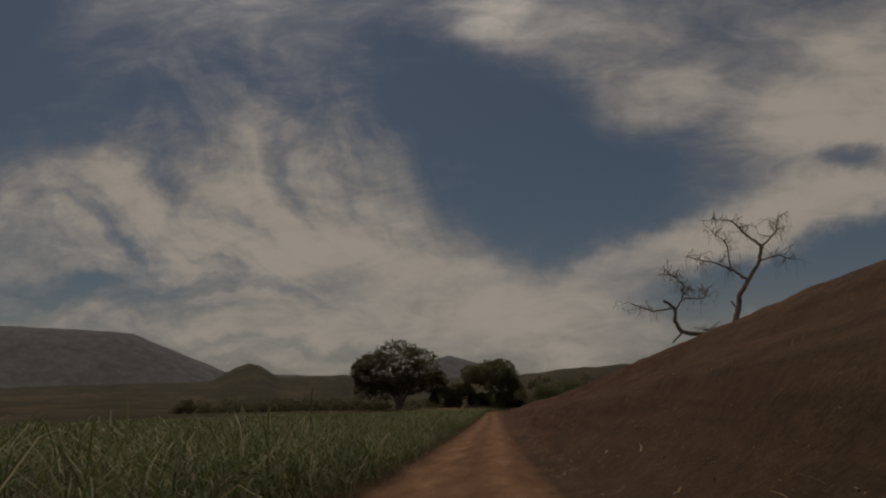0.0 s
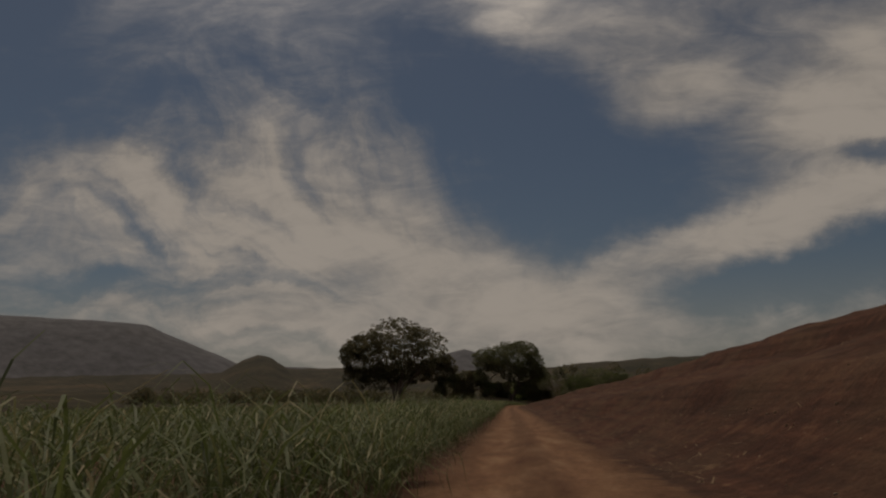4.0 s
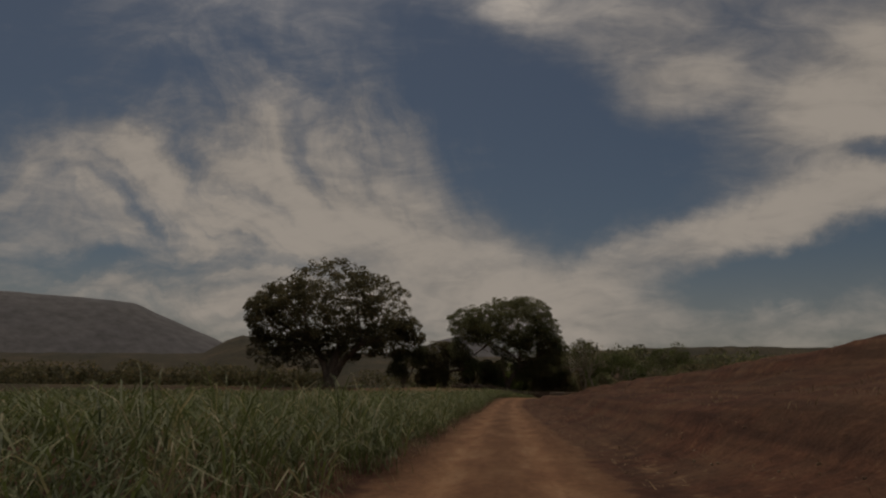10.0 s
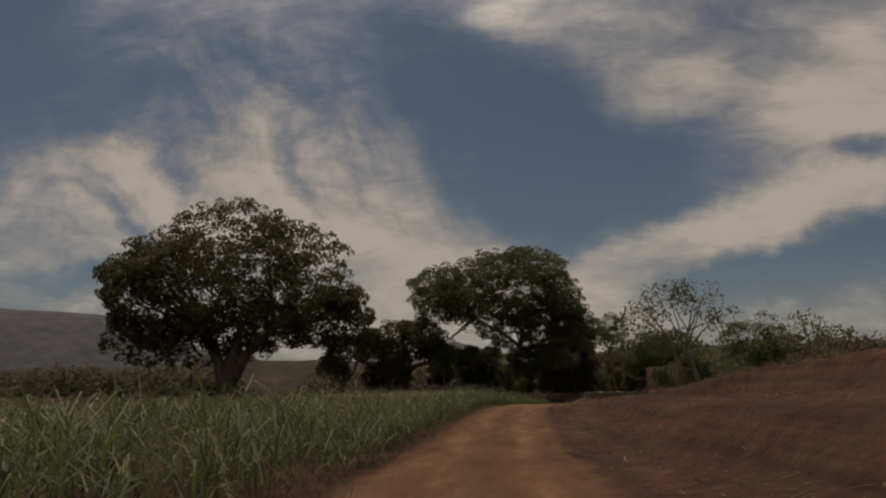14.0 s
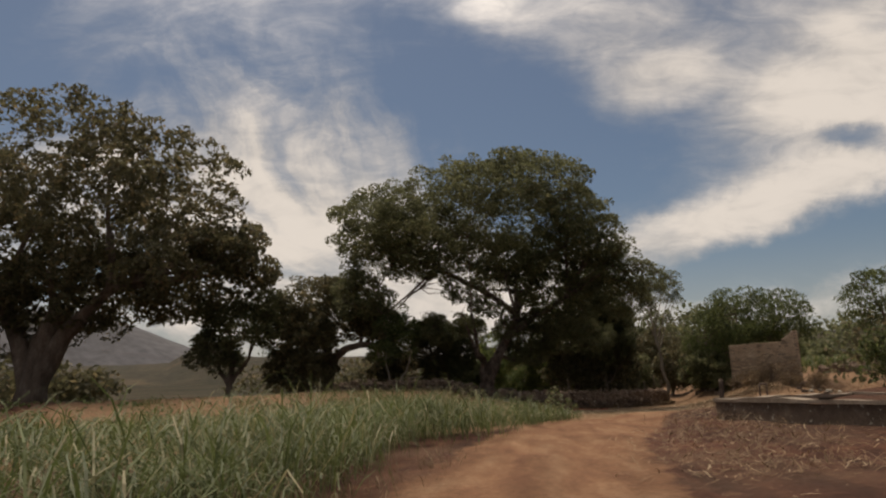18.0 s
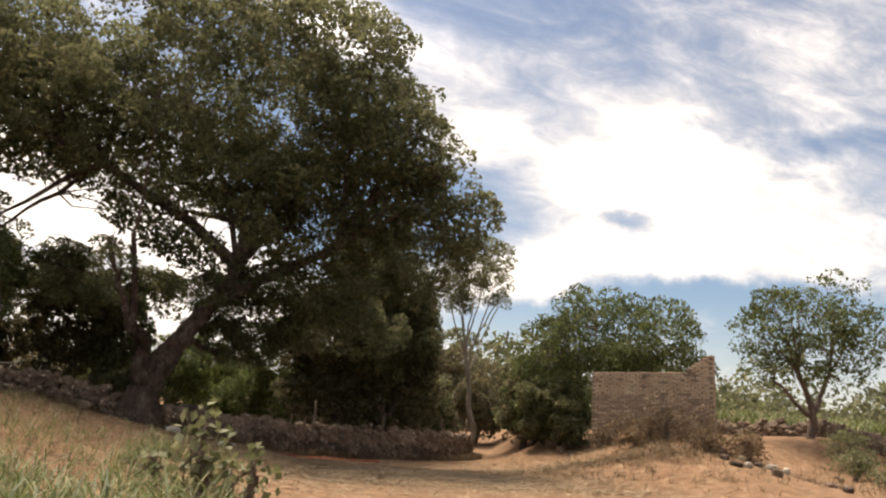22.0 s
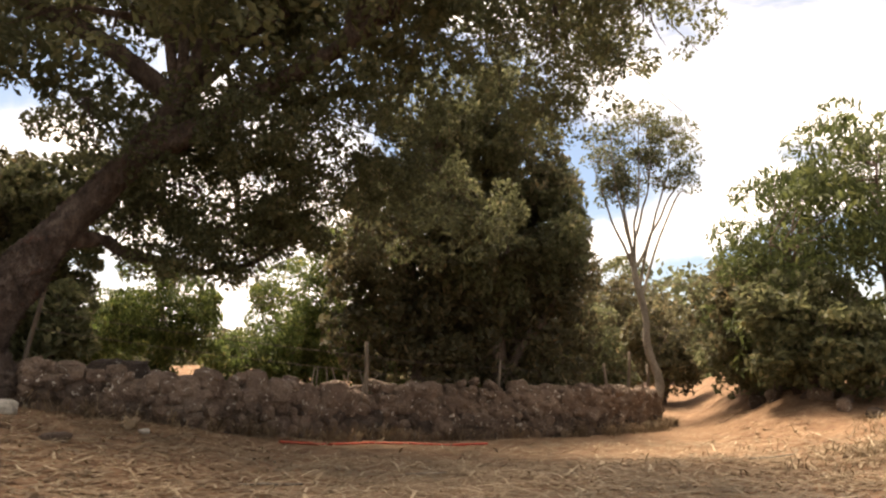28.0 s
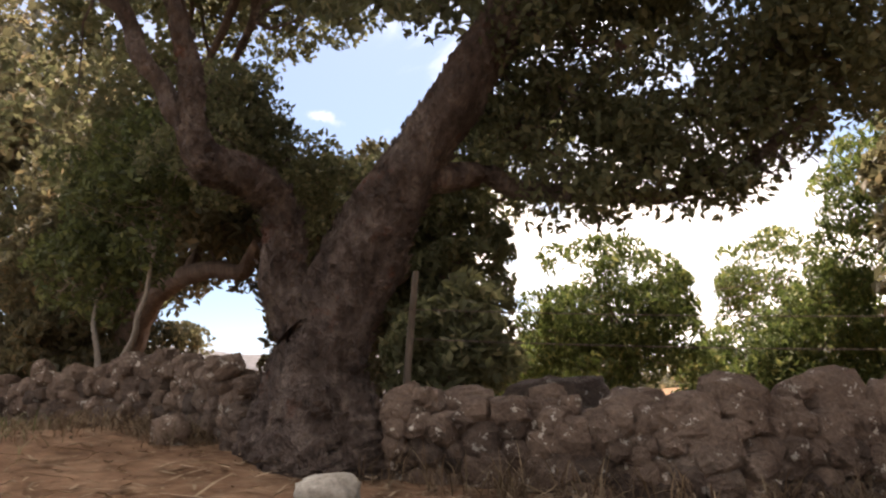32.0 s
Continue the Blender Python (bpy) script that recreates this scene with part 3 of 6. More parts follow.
bsdf.inputs["Specular IOR Level"].default_value = 0.1
hsum = nd.new("ShaderNodeMath")
hsum.operation = "ADD"
ln.new(grain, hsum.inputs[0])
ln.new(clods, hsum.inputs[1])
bump(nt, hsum.outputs[0], 0.7, 0.06, bsdf)

ground = new("ground", mesh_np("ground", gv, gf, M_GROUND, True))
tagged(ground, "bare red earth with a rutted dirt track, ploughed bank and field", "ground", kind="structure")
off = GX - road_x(GY)
half = np.interp(GY, [-160, 110, 140, 150, 158], [1.75, 1.75, 2.1, 2.6, 3.4])
m_road = np.clip(0.5 + (half - np.abs(off)) * 0.7, 0, 1) * (1 - sstep(GY, 156, 163))
m_yard = np.clip(0.5 + (GY - 152 + np.clip(4 - GX, 0, 12) * 1.1) * 0.35, 0, 1) * (1 - sstep(GY, 200, 230)) * (1 - 0.35 * sstep(GX - 0.5 * (186 - GY), 24, 31)) * sstep(GX, -40, -20)
m_yard = np.maximum(m_yard, 0.42 * np.clip(1 - np.abs(off - 2.5) / 1.1, 0, 1) * (GY < 150))
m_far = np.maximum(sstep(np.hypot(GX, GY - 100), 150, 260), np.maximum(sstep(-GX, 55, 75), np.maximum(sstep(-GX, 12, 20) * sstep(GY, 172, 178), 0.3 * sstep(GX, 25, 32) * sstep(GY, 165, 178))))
ca = ground.data.color_attributes.new("cover", "FLOAT_COLOR", "POINT")
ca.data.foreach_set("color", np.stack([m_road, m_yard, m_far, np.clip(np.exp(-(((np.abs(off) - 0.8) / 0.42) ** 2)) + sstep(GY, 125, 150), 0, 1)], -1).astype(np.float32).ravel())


# ---------------------------------------------------------------- far hills
def hill_ring(name, dist, profile, label, seed, rough, mat, thick):
    """A range of hills: height in degrees over the horizon against bearing, as a ridge with a near and a far slope."""
    rng = np.random.default_rng(seed)
    az = np.linspace(profile[0][0], profile[-1][0], int((profile[-1][0] - profile[0][0]) * 5))
    el = np.interp(az, [p[0] for p in profile], [p[1] for p in profile])
    k = np.convolve(rng.normal(size=len(az) + 20), np.hanning(11) / 5, "same")[10:-10]
    el = np.maximum(el + rough * k, 0.05)
    rows = []
    fold = [np.convolve(rng.normal(size=len(az) + 60), np.hanning(m) / np.sqrt(m), "same")[30:-30] for m in (41, 25, 15)]
    for u in np.linspace(0, 1, 13):
        f = np.sin(np.pi * 0.5 * min(u / 0.72, 1)) ** 1.25 if u < 0.72 else max(0.0, 1 - (u - 0.72) / 0.28)
        g = (u - 0.72) / 0.72 * thick
        crease = sum(a * np.cos(w * u + 2 * q) for a, w, q in ((0.03, 7, fold[0]), (0.018, 13, fold[1]), (0.01, 21, fold[2])))
        z = dist * np.tan(np.radians(el)) * f * (1 + crease * np.sin(np.pi * f)) - (15 if f == 0 else 0)
        r = dist + g
        rows.append(np.stack([r * np.sin(np.radians(az)), 60 + r * np.cos(np.radians(az)), z], -1))
    V = np.concatenate(rows)
    n = len(az)
    i = (np.arange(len(rows) - 1)[:, None] * n + np.arange(n - 1)[None]).ravel()
    ob = new(name, mesh_np(name, V, np.stack([i, i + 1, i + n + 1, i + n], -1), mat, True))
    return tagged(ob, label, "hill", kind="structure")


# the range looks hazy through its surface colour alone
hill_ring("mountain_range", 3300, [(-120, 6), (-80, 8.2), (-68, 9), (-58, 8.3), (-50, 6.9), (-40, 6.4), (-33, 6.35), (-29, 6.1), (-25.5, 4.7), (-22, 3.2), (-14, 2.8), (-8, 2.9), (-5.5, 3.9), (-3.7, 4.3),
                                   (-1.5, 3.7), (1.5, 2.6), (12, 2.2), (60, 2.0), (120, 2.5)], "distant mountain range under low cloud, blue-grey haze painted into its colour", 3, 0.05, M_HILL, 900)
hill_ring("scrub_hills", 1700, [(-110, 1.0), (-60, 2.2), (-40, 2.2), (-24, 2.6), (-22.4, 3.6), (-21.2, 4.1), (-20.2, 3.85), (-18.8, 2.9), (-13, 3.0), (-8, 2.6), (2, 2.7), (6, 3.1), (12, 3.35), (18, 3.4), (25, 3.2), (34, 2.6), (90, 2.2)],
          "low dry brown hills with dark scrub", 5, 0.08, M_FAR, 600)


# ---------------------------------------------------------------- cane field
def blades(x, y, z, height, rng, width, segs=4, bend=0.6):
    """Arching leaf blades rooted at x, y, z."""
    n = len(x)
    a = rng.uniform(0, 2 * np.pi, n)
    # the blade leaves at a slant and curls over towards its tip
    slant = rng.uniform(0.05, 0.55, n) * min(bend, 1.2)
    curl = rng.uniform(0.42, 1.0, n) * 2.7 * bend
    t = np.linspace(0, 1, segs + 1)[None, :]
    ang = slant[:, None] + curl[:, None] * t ** 1.5
    step = (height * (1 + 0.25 * bend))[:, None] / segs
    mid = 0.5 * (ang[:, 1:] + ang[:, :-1])
    zero = np.zeros((n, 1))
    out = np.concatenate([zero, np.cumsum(np.sin(mid) * step, 1)], 1)
    up = np.concatenate([zero, np.cumsum(np.cos(mid) * step, 1)], 1)
    cx = x[:, None] + np.cos(a)[:, None] * out
    cy = y[:, None] + np.sin(a)[:, None] * out
    cz = z[:, None] + up
    w = (width * rng.uniform(0.7, 1.3, n))[:, None] * np.interp(np.linspace(0, 1, segs + 1), [0, 0.25, 0.5, 0.75, 1], [0.5, 0.9, 0.85, 0.55, 0.05])[None]
    sx, sy = -np.sin(a)[:, None] * w, np.cos(a)[:, None] * w
    V = np.stack([np.stack([cx - sx, cy - sy, cz], -1), np.stack([cx + sx, cy + sy, cz], -1)], 2).reshape(-1, 3)
    base = (np.arange(n) * (segs + 1) * 2)[:, None] + (np.arange(segs) * 2)[None]
    F = np.stack([base, base + 1, base + 3, base + 2], -1).reshape(-1, 4)
    return V, F


rng = np.random.default_rng(11)
cane = Pile()
for x0, x1, y0, y1, dens, hgt, wid in ((-3.6, -1.4, -124, 150, 62, 1.6, 0.0112), (-5.2, -3.6, -124, 150, 36, 1.6, 0.0125), (-6, 5.0, 142, 172, 36, 1.5, 0.013), (-10, -5.2, -135, 173, 17, 1.55, 0.017), (-24, -10, -135, 173, 8.0, 1.4, 0.03), (-75, -24, -135, 178, 1.7, 1.4, 0.1)):
    n = int((x1 - x0) * (y1 - y0) * dens)
    # stools: blades stand in clumps
    m = n // 11
    cx, cy = rng.uniform(x0, x1, m), rng.uniform(y0, y1, m)
    k = rng.integers(0, m, n)
    spread = 0.17 if x0 > -12 else 0.5
    bx, by = cx[k] + rng.normal(size=n) * spread, cy[k] + rng.normal(size=n) * spread
    left = road_x(by) - np.interp(by, [-160, 120, 140, 155], [1.95, 1.95, 2.0, 2.1]) - 0.4 * bumpy(by, by, 4)
    keep = (bx < left) & (by < 162.5 + 0.9 * np.clip(3 - bx, 0, 13) + 0.8 * bumpy(bx, bx, 3))
    bx, by, kk = bx[keep], by[keep], k[keep]
    stool = rng.uniform(0.72, 1.2, m)[kk]
    tall = stool * hgt * rng.uniform(0.5, 1.12, len(bx)) * (1 + 0.2 * bumpy(bx, by, 9)) * (1 - 0.6 * sstep(by, 150, 164)) * (1 + 0.22 * np.exp(-(((by + 18) / 13) ** 2)) * sstep(bx, -12, -7))
    tall = np.minimum(tall * (1 + 0.28 * np.exp(-(((by + 64) / 7) ** 2))), 2.0)
    edge_low = 0.68 + 0.32 * np.clip((left[keep] - bx) / 0.8, 0, 1)
    # most blades leave the stalk part of the way up and arch over
    start = rng.uniform(0, 0.75, len(bx)) ** 1.3 * 0.62 * tall * edge_low
    cane.add(*blades(bx, by, ground_z(bx, by) - 0.03 + start, np.maximum(tall * edge_low - start, 0.25), rng, wid, 4 if x0 in (-3.6, -5.2) else 3 if x0 > -12 else 2, 1.3 if x0 > -6 else 1.1))
# a few stools that have shot up over the rest
for sx, sy, sh, sn in ((-4.1, -63.5, 2.5, 26), (-4.8, -62.0, 2.2, 22), (-3.5, -65.5, 2.0, 20), (-3.3, -20.0, 2.0, 16), (-2.9, 137.5, 1.9, 20), (-3.6, 139.0, 2.0, 22), (-2.2, 144.5, 2.0, 20), (-1.6, 146.0, 1.8, 18), (-3.2, 146.5, 2.1, 22), (-4.4, 7.0, 2.0, 20), (-5.2, 9.0, 1.9, 20), (-3.6, 100.0, 1.8, 18)):
    bx, by = sx + 0.14 * rng.normal(size=sn), sy + 0.14 * rng.normal(size=sn)
    cane.add(*blades(bx, by, ground_z(bx, by), sh * rng.uniform(0.6, 1.05, sn), rng, 0.013, 5, 0.55))
cane_field = new("cane_field", mesh_np("cane_field", *cane.get(), M_CANE))
tagged(cane_field, "dense field of young green sugar cane with arching blades", "crop", kind="stuff")


# ---------------------------------------------------------------- trees
def tree(name, base, stems, blobs, leaves, size, bark, leaf, label, seed, category="tree", group="", limbs=7, twigs=60, lobe=1.2, slim=0.5, droop=0.3, limb_r=0.16, inner=0.3, gnarl=0.1, even=0.93, flakes=0):
    """A tree: stems (lists of points with radii, relative to the base), limbs that reach into the crown, twigs and leaves."""
    rng = np.random.default_rng(seed)
    root = thing(name, base, label, category, group)
    tops = []
    for s in stems:
        pts = np.array([p[:3] for p in s], float)
        if max(p[3] for p in s) > 0.25:
            V, F = trunk_tube(s, rng, gnarl)
        else:
            t, u = np.linspace(0, 1, len(s)), np.linspace(0, 1, 5 * len(s))
            rad = np.interp(u, t, [p[3] for p in s])
            fine = np.stack([np.interp(u, t, pts[:, k]) for k in range(3)], -1)
            fine[1:-1] += rng.normal(size=(len(u) - 2, 3)) * (0.5 * rad[1:-1, None] + 0.03)
            V, F = tube(smooth_line(fine, 2), rad, 9, 0.06, rng)
        stem = part_np("trunk", V, F, bark, root, "", True)
        if flakes and max(p[3] for p in s) > 0.3:
            # lifted plates of bark and crust that lie along the trunk
            at = rng.integers(0, len(F), flakes)
            a, c2, g = V[F[at, 0]], V[F[at, 1]], V[F[at, 3]]
            across, up = c2 - a, g - a
            out = np.cross(across, up)
            out /= np.linalg.norm(out, axis=1)[:, None] + 1e-9
            out *= np.sign(((a - V.mean(0)) * out).sum(1))[:, None]
            across /= np.linalg.norm(across, axis=1)[:, None] + 1e-9
            up /= np.linalg.norm(up, axis=1)[:, None] + 1e-9
            w, h = rng.uniform(0.02, 0.06, (flakes, 1)), rng.uniform(0.04, 0.13, (flakes, 1))
            lift = rng.uniform(0.006, 0.035, (flakes, 1))
            q = a + (c2 - a) * rng.random((flakes, 1)) + (g - a) * rng.random((flakes, 1))
            P = np.stack([q - across * w + out * 0.002, q + across * w + out * 0.002, q + across * w * 0.6 + up * h + out * lift, q - across * w * 0.7 + up * h + out * lift], 1)
            tagged(part_np("bark_crust", P.reshape(-1, 3), np.arange(4 * flakes).reshape(-1, 4), bark, stem), kind="stuff")
        tops.append(pts[-1])
    tops = np.array(tops)
    L, C = crown_points(blobs, max(leaves, 10), rng, lobe, inner, even)
    B = np.array(blobs)
    # limbs run from the stems into the lobes of the crown
    ends = []
    for i in range(limbs):
        b = B[i % len(B)]
        goal = b[:3] + rng.normal(size=3) * b[3:] * 0.25
        k = np.argmin(np.linalg.norm(tops - goal, axis=1))
        s = np.array([p for p in stems[k]], float)
        j = len(s) - 1 - (i % 2 if len(s) > 3 else 0)
        line = wander(s[j, :3], goal, 8, 0.1 * np.linalg.norm(goal - s[j, :3]) / 8, rng)
        r0 = min(s[j, 3] * 0.85, limb_r * (0.8 + 0.4 * rng.random()))
        V, F = tube(line, np.linspace(r0, r0 * 0.3, 8), 7, 0.04, rng)
        part_np("limb", V, F, bark, root, "", True)
        ends += [(line[q], r0 * (1 - 0.7 * q / 7)) for q in (3, 4, 5, 6, 7)]
    if twigs and ends:
        pile = Pile()
        E = np.array([e[0] for e in ends])
        for c in C[rng.choice(len(C), min(twigs, len(C)), replace=False)]:
            k = np.argmin(np.linalg.norm(E - c, axis=1))
            if np.linalg.norm(c - E[k]) > 3.5:
                continue
            line = wander(E[k], c, 5, 0.06 * np.linalg.norm(c - E[k]), rng)
            r0 = min(0.35 * ends[k][1] + 0.012, 0.06)
            pile.add(*tube(line, np.linspace(r0, 0.008, 5), 4))
        if pile.n:
            tagged(part_np("branching", *pile.get(), bark, root, "", True), kind="stuff")
    if leaves:
        V, F = leaf_quads(L, size, rng, droop, slim)
        tagged(part_np("crown", V, F, leaf, root), kind="stuff")
    return root


def rel(base, pts):
    return [(p[0] - base[0], p[1] - base[1], p[2] - base[2], *p[3:]) for p in pts]


def gz(x, y):
    return float(ground_z(x, y))


# great spreading tree over the field edge
TA = (-38.7, 182.0, 0.9)
tree("field_tree", TA, [[(0, 0, -0.3, 1.5), (0.2, 0, 2.5, 1.05), (0.6, 0.2, 5.5, 0.95), (1.5, 0.5, 8.5, 0.7)], [(0, 0, 1.5, 0.95), (-1.6, 0.3, 6, 0.7), (-4, 0.5, 10.5, 0.5)], [(0.3, 0, 2, 0.9), (3, -0.5, 6.5, 0.6), (7, -1, 10, 0.4)]],
     rel(TA, [(-40, 184, 19.6, 11.4, 10, 11.0), (-49, 184, 17.4, 9.8, 9, 8.2), (-55.2, 184, 18.2, 4.3, 5, 4.2), (-52.5, 184, 9.8, 5, 6, 3.8), (-55.5, 184, 13.2, 2.4, 3, 2.0), (-30, 184, 17, 10, 9, 9.5), (-26, 184, 12.5, 6, 6, 4.5), (-22.5, 184, 15, 3.6, 3.5, 2), (-20.4, 184, 12.6, 2.4, 2.5, 1.5), (-36, 184, 11, 8, 7, 4.5), (-45, 184, 10, 7, 7, 4.5)]),
     66000, 0.52, M_BARK, M_LEAF_A, "huge dark shade tree with a dense rounded crown beside the field", 21, limbs=26, twigs=320, lobe=1.15, limb_r=0.42, inner=0.36)

# two smaller round trees beside it
T1 = (-23.0, 186.0, 1.6)
tree("round_tree", T1, [[(0, 0, -0.2, 0.3), (0.1, 0, 1.6, 0.24), (0.5, 0, 3.2, 0.18)], [(0.05, 0, 0.8, 0.2), (-1.0, 0.2, 3.0, 0.14)], [(0.1, 0, 1.2, 0.2), (1.8, 0, 3.4, 0.13)]],
     rel(T1, [(-22.5, 186, 7.4, 4.2, 4, 3.0), (-19.5, 186, 8.4, 3.2, 3.5, 2.6), (-24.3, 186, 5.2, 2.4, 3, 1.8)]), 15000, 0.32, M_BARK, M_LEAF_B, "small round-crowned green tree behind the cane", 22, limbs=6, twigs=60, limb_r=0.12, group="small trees by the field")
T2 = (-12.6, 184.2, gz(-12.6, 184.2))
tree("arching_tree", T2, [[(-1.0, 0, -0.3, 0.7), (-1.0, 0, 1.2, 0.5), (-0.85, 0, 2.3, 0.45), (-0.35, 0, 3.2, 0.38), (0.6, 0, 3.85, 0.3), (1.9, 0, 4.15, 0.26), (3.2, 0, 4.1, 0.23), (4.4, 0, 3.75, 0.2), (5.2, -0.2, 4.4, 0.12)], [(-0.9, 0, 1.6, 0.34), (-1.3, 0.3, 3.4, 0.26), (-1.4, 0.6, 5.0, 0.18)], [(1.7, 0, 4.05, 0.2), (1.9, 0.3, 4.7, 0.15), (1.6, 0.6, 5.6, 0.1)]],
     rel(T2, [(-15.2, 186, 9.2, 3.6, 3.6, 3.0), (-12.4, 185.6, 8.8, 3.2, 3.4, 2.8), (-9.8, 185.2, 7.2, 2.2, 2.6, 1.8), (-17.2, 186.4, 6.6, 2.0, 2.6, 2.0), (-9.0, 185.2, 6.6, 2.0, 2.2, 1.4)]), 18000, 0.32, M_BARK, M_LEAF_A, "dark tree with a thick arching trunk behind the stone wall", 23, limbs=9, twigs=80, limb_r=0.14, group="small trees by the field")

# old leaning tree that grows out of the stone wall
TB = (0.0, 178.6, gz(0, 178.6))
zb = TB[2]
tree("old_wall_tree", TB, [[(0, 0, -0.3, 1.05), (0.0, -0.1, 0.25, 0.8), (0.02, -0.1, 0.9, 0.52), (0.2, 0.1, 1.6, 0.47), (0.55, 0.35, 2.4, 0.42), (0.95, 0.55, 3.1, 0.34), (1.4, 0.85, 3.9, 0.3), (1.95, 1.2, 4.8, 0.28), (2.7, 1.8, 6.4, 0.26), (3.1, 2.4, 8.4, 0.22)],
                           [(0.0, -0.2, 1.4, 0.36), (-0.2, -0.36, 1.9, 0.26), (-0.12, -0.36, 2.5, 0.2), (-0.1, -0.48, 2.85, 0.2), (-0.24, -0.8, 3.08, 0.2), (-0.5, -1.12, 3.2, 0.2), (-0.56, -1.22, 3.6, 0.13), (-0.56, -1.24, 4.2, 0.105), (-0.68, -1.41, 5.2, 0.09), (-0.9, -1.6, 6.6, 0.07)], [(-0.5, -1.1, 3.2, 0.15), (-0.68, -1.28, 3.55, 0.12), (-0.85, -1.45, 3.95, 0.11), (-1.1, -1.7, 4.7, 0.1), (-1.25, -1.92, 5.2, 0.09), (-1.6, -2.2, 6.3, 0.07)],
                           [(0.95, 0.6, 3.1, 0.2), (1.5, 1.8, 3.2, 0.14), (2.5, 2.3, 2.8, 0.11), (3.4, 2.7, 2.75, 0.085), (4.4, 3.0, 3.1, 0.065), (5.6, 3.2, 3.9, 0.045)],
                           [(2.0, 1.2, 4.8, 0.3), (4.0, 1.6, 6.2, 0.24), (6.6, 1.2, 7.6, 0.18), (9.0, 0.6, 9.2, 0.12)],
                           [(2.8, 1.8, 6.4, 0.28), (0.4, 2.6, 8.4, 0.22), (-3.5, 3.0, 10.6, 0.16), (-7, 3, 12, 0.1)]],
     rel(TB, [(-1, 182, 15.4, 8.4, 6.5, 5.6), (3.4, 181.5, 15.7, 7.0, 6.5, 5.5), (-8.4, 182.4, 14.9, 4.8, 5.0, 4.4), (7.4, 181, 12.8, 4.2, 5, 4.8), (3.5, 181, 9.6, 6, 4.0, 2.8), (-5.0, 184, 14.5, 4.5, 4, 3.6), (-10.6, 183, 9.6, 2.2, 4, 2.4),
              (-8.4, 182.8, 8.4, 1.9, 2.2, 1.7), (-3.2, 183.0, 13.4, 4.0, 3, 2.3), (4.0, 182.8, 12, 4.2, 3, 2.6), (-8.6, 182.0, 14.2, 3.6, 3.2, 2.8), (10.5, 177.0, 10.9, 1.7, 1.8, 1.6), (11.5, 176.7, 9.6, 1.3, 1.4, 1.2), (8.8, 178.4, 12.6, 2.6, 2.2, 2.2)]),
     126000, 0.232, M_OLDBARK, M_LEAF_B, "old broad tree with gnarled leaning trunk in the stone wall", 31, limbs=34, twigs=500, lobe=0.8, limb_r=0.16, slim=0.55, inner=0.24, gnarl=0.17, even=0.95, flakes=2600)


def low_foliage(root, blobs, count, size, seed):
    """The low outer sprays of the old tree, seen from close by, with their fine twigs."""
    rng = np.random.default_rng(seed)
    L, C = crown_points(blobs, count, rng, 0.42, 0.4, 0.85)
    V, F = leaf_quads(L, size, rng, 0.4, 0.55)
    tagged(part_np("low_foliage", V, F, M_LEAF_B, root), kind="stuff")
    pile = Pile()
    for b in np.array(blobs):
        top = b[:3] + np.array([0, 0, b[5] * 0.9])
        for k in range(int(5 + 4 * b[3])):
            p = b[:3] + rng.normal(size=3) * b[3:] * 0.5
            pile.add(*tube(wander(top, p, 6, 0.06, rng), np.linspace(0.024, 0.006, 6), 4))
    tagged(part_np("fine_branching", *pile.get(), M_OLDBARK, root, "", True), kind="stuff")


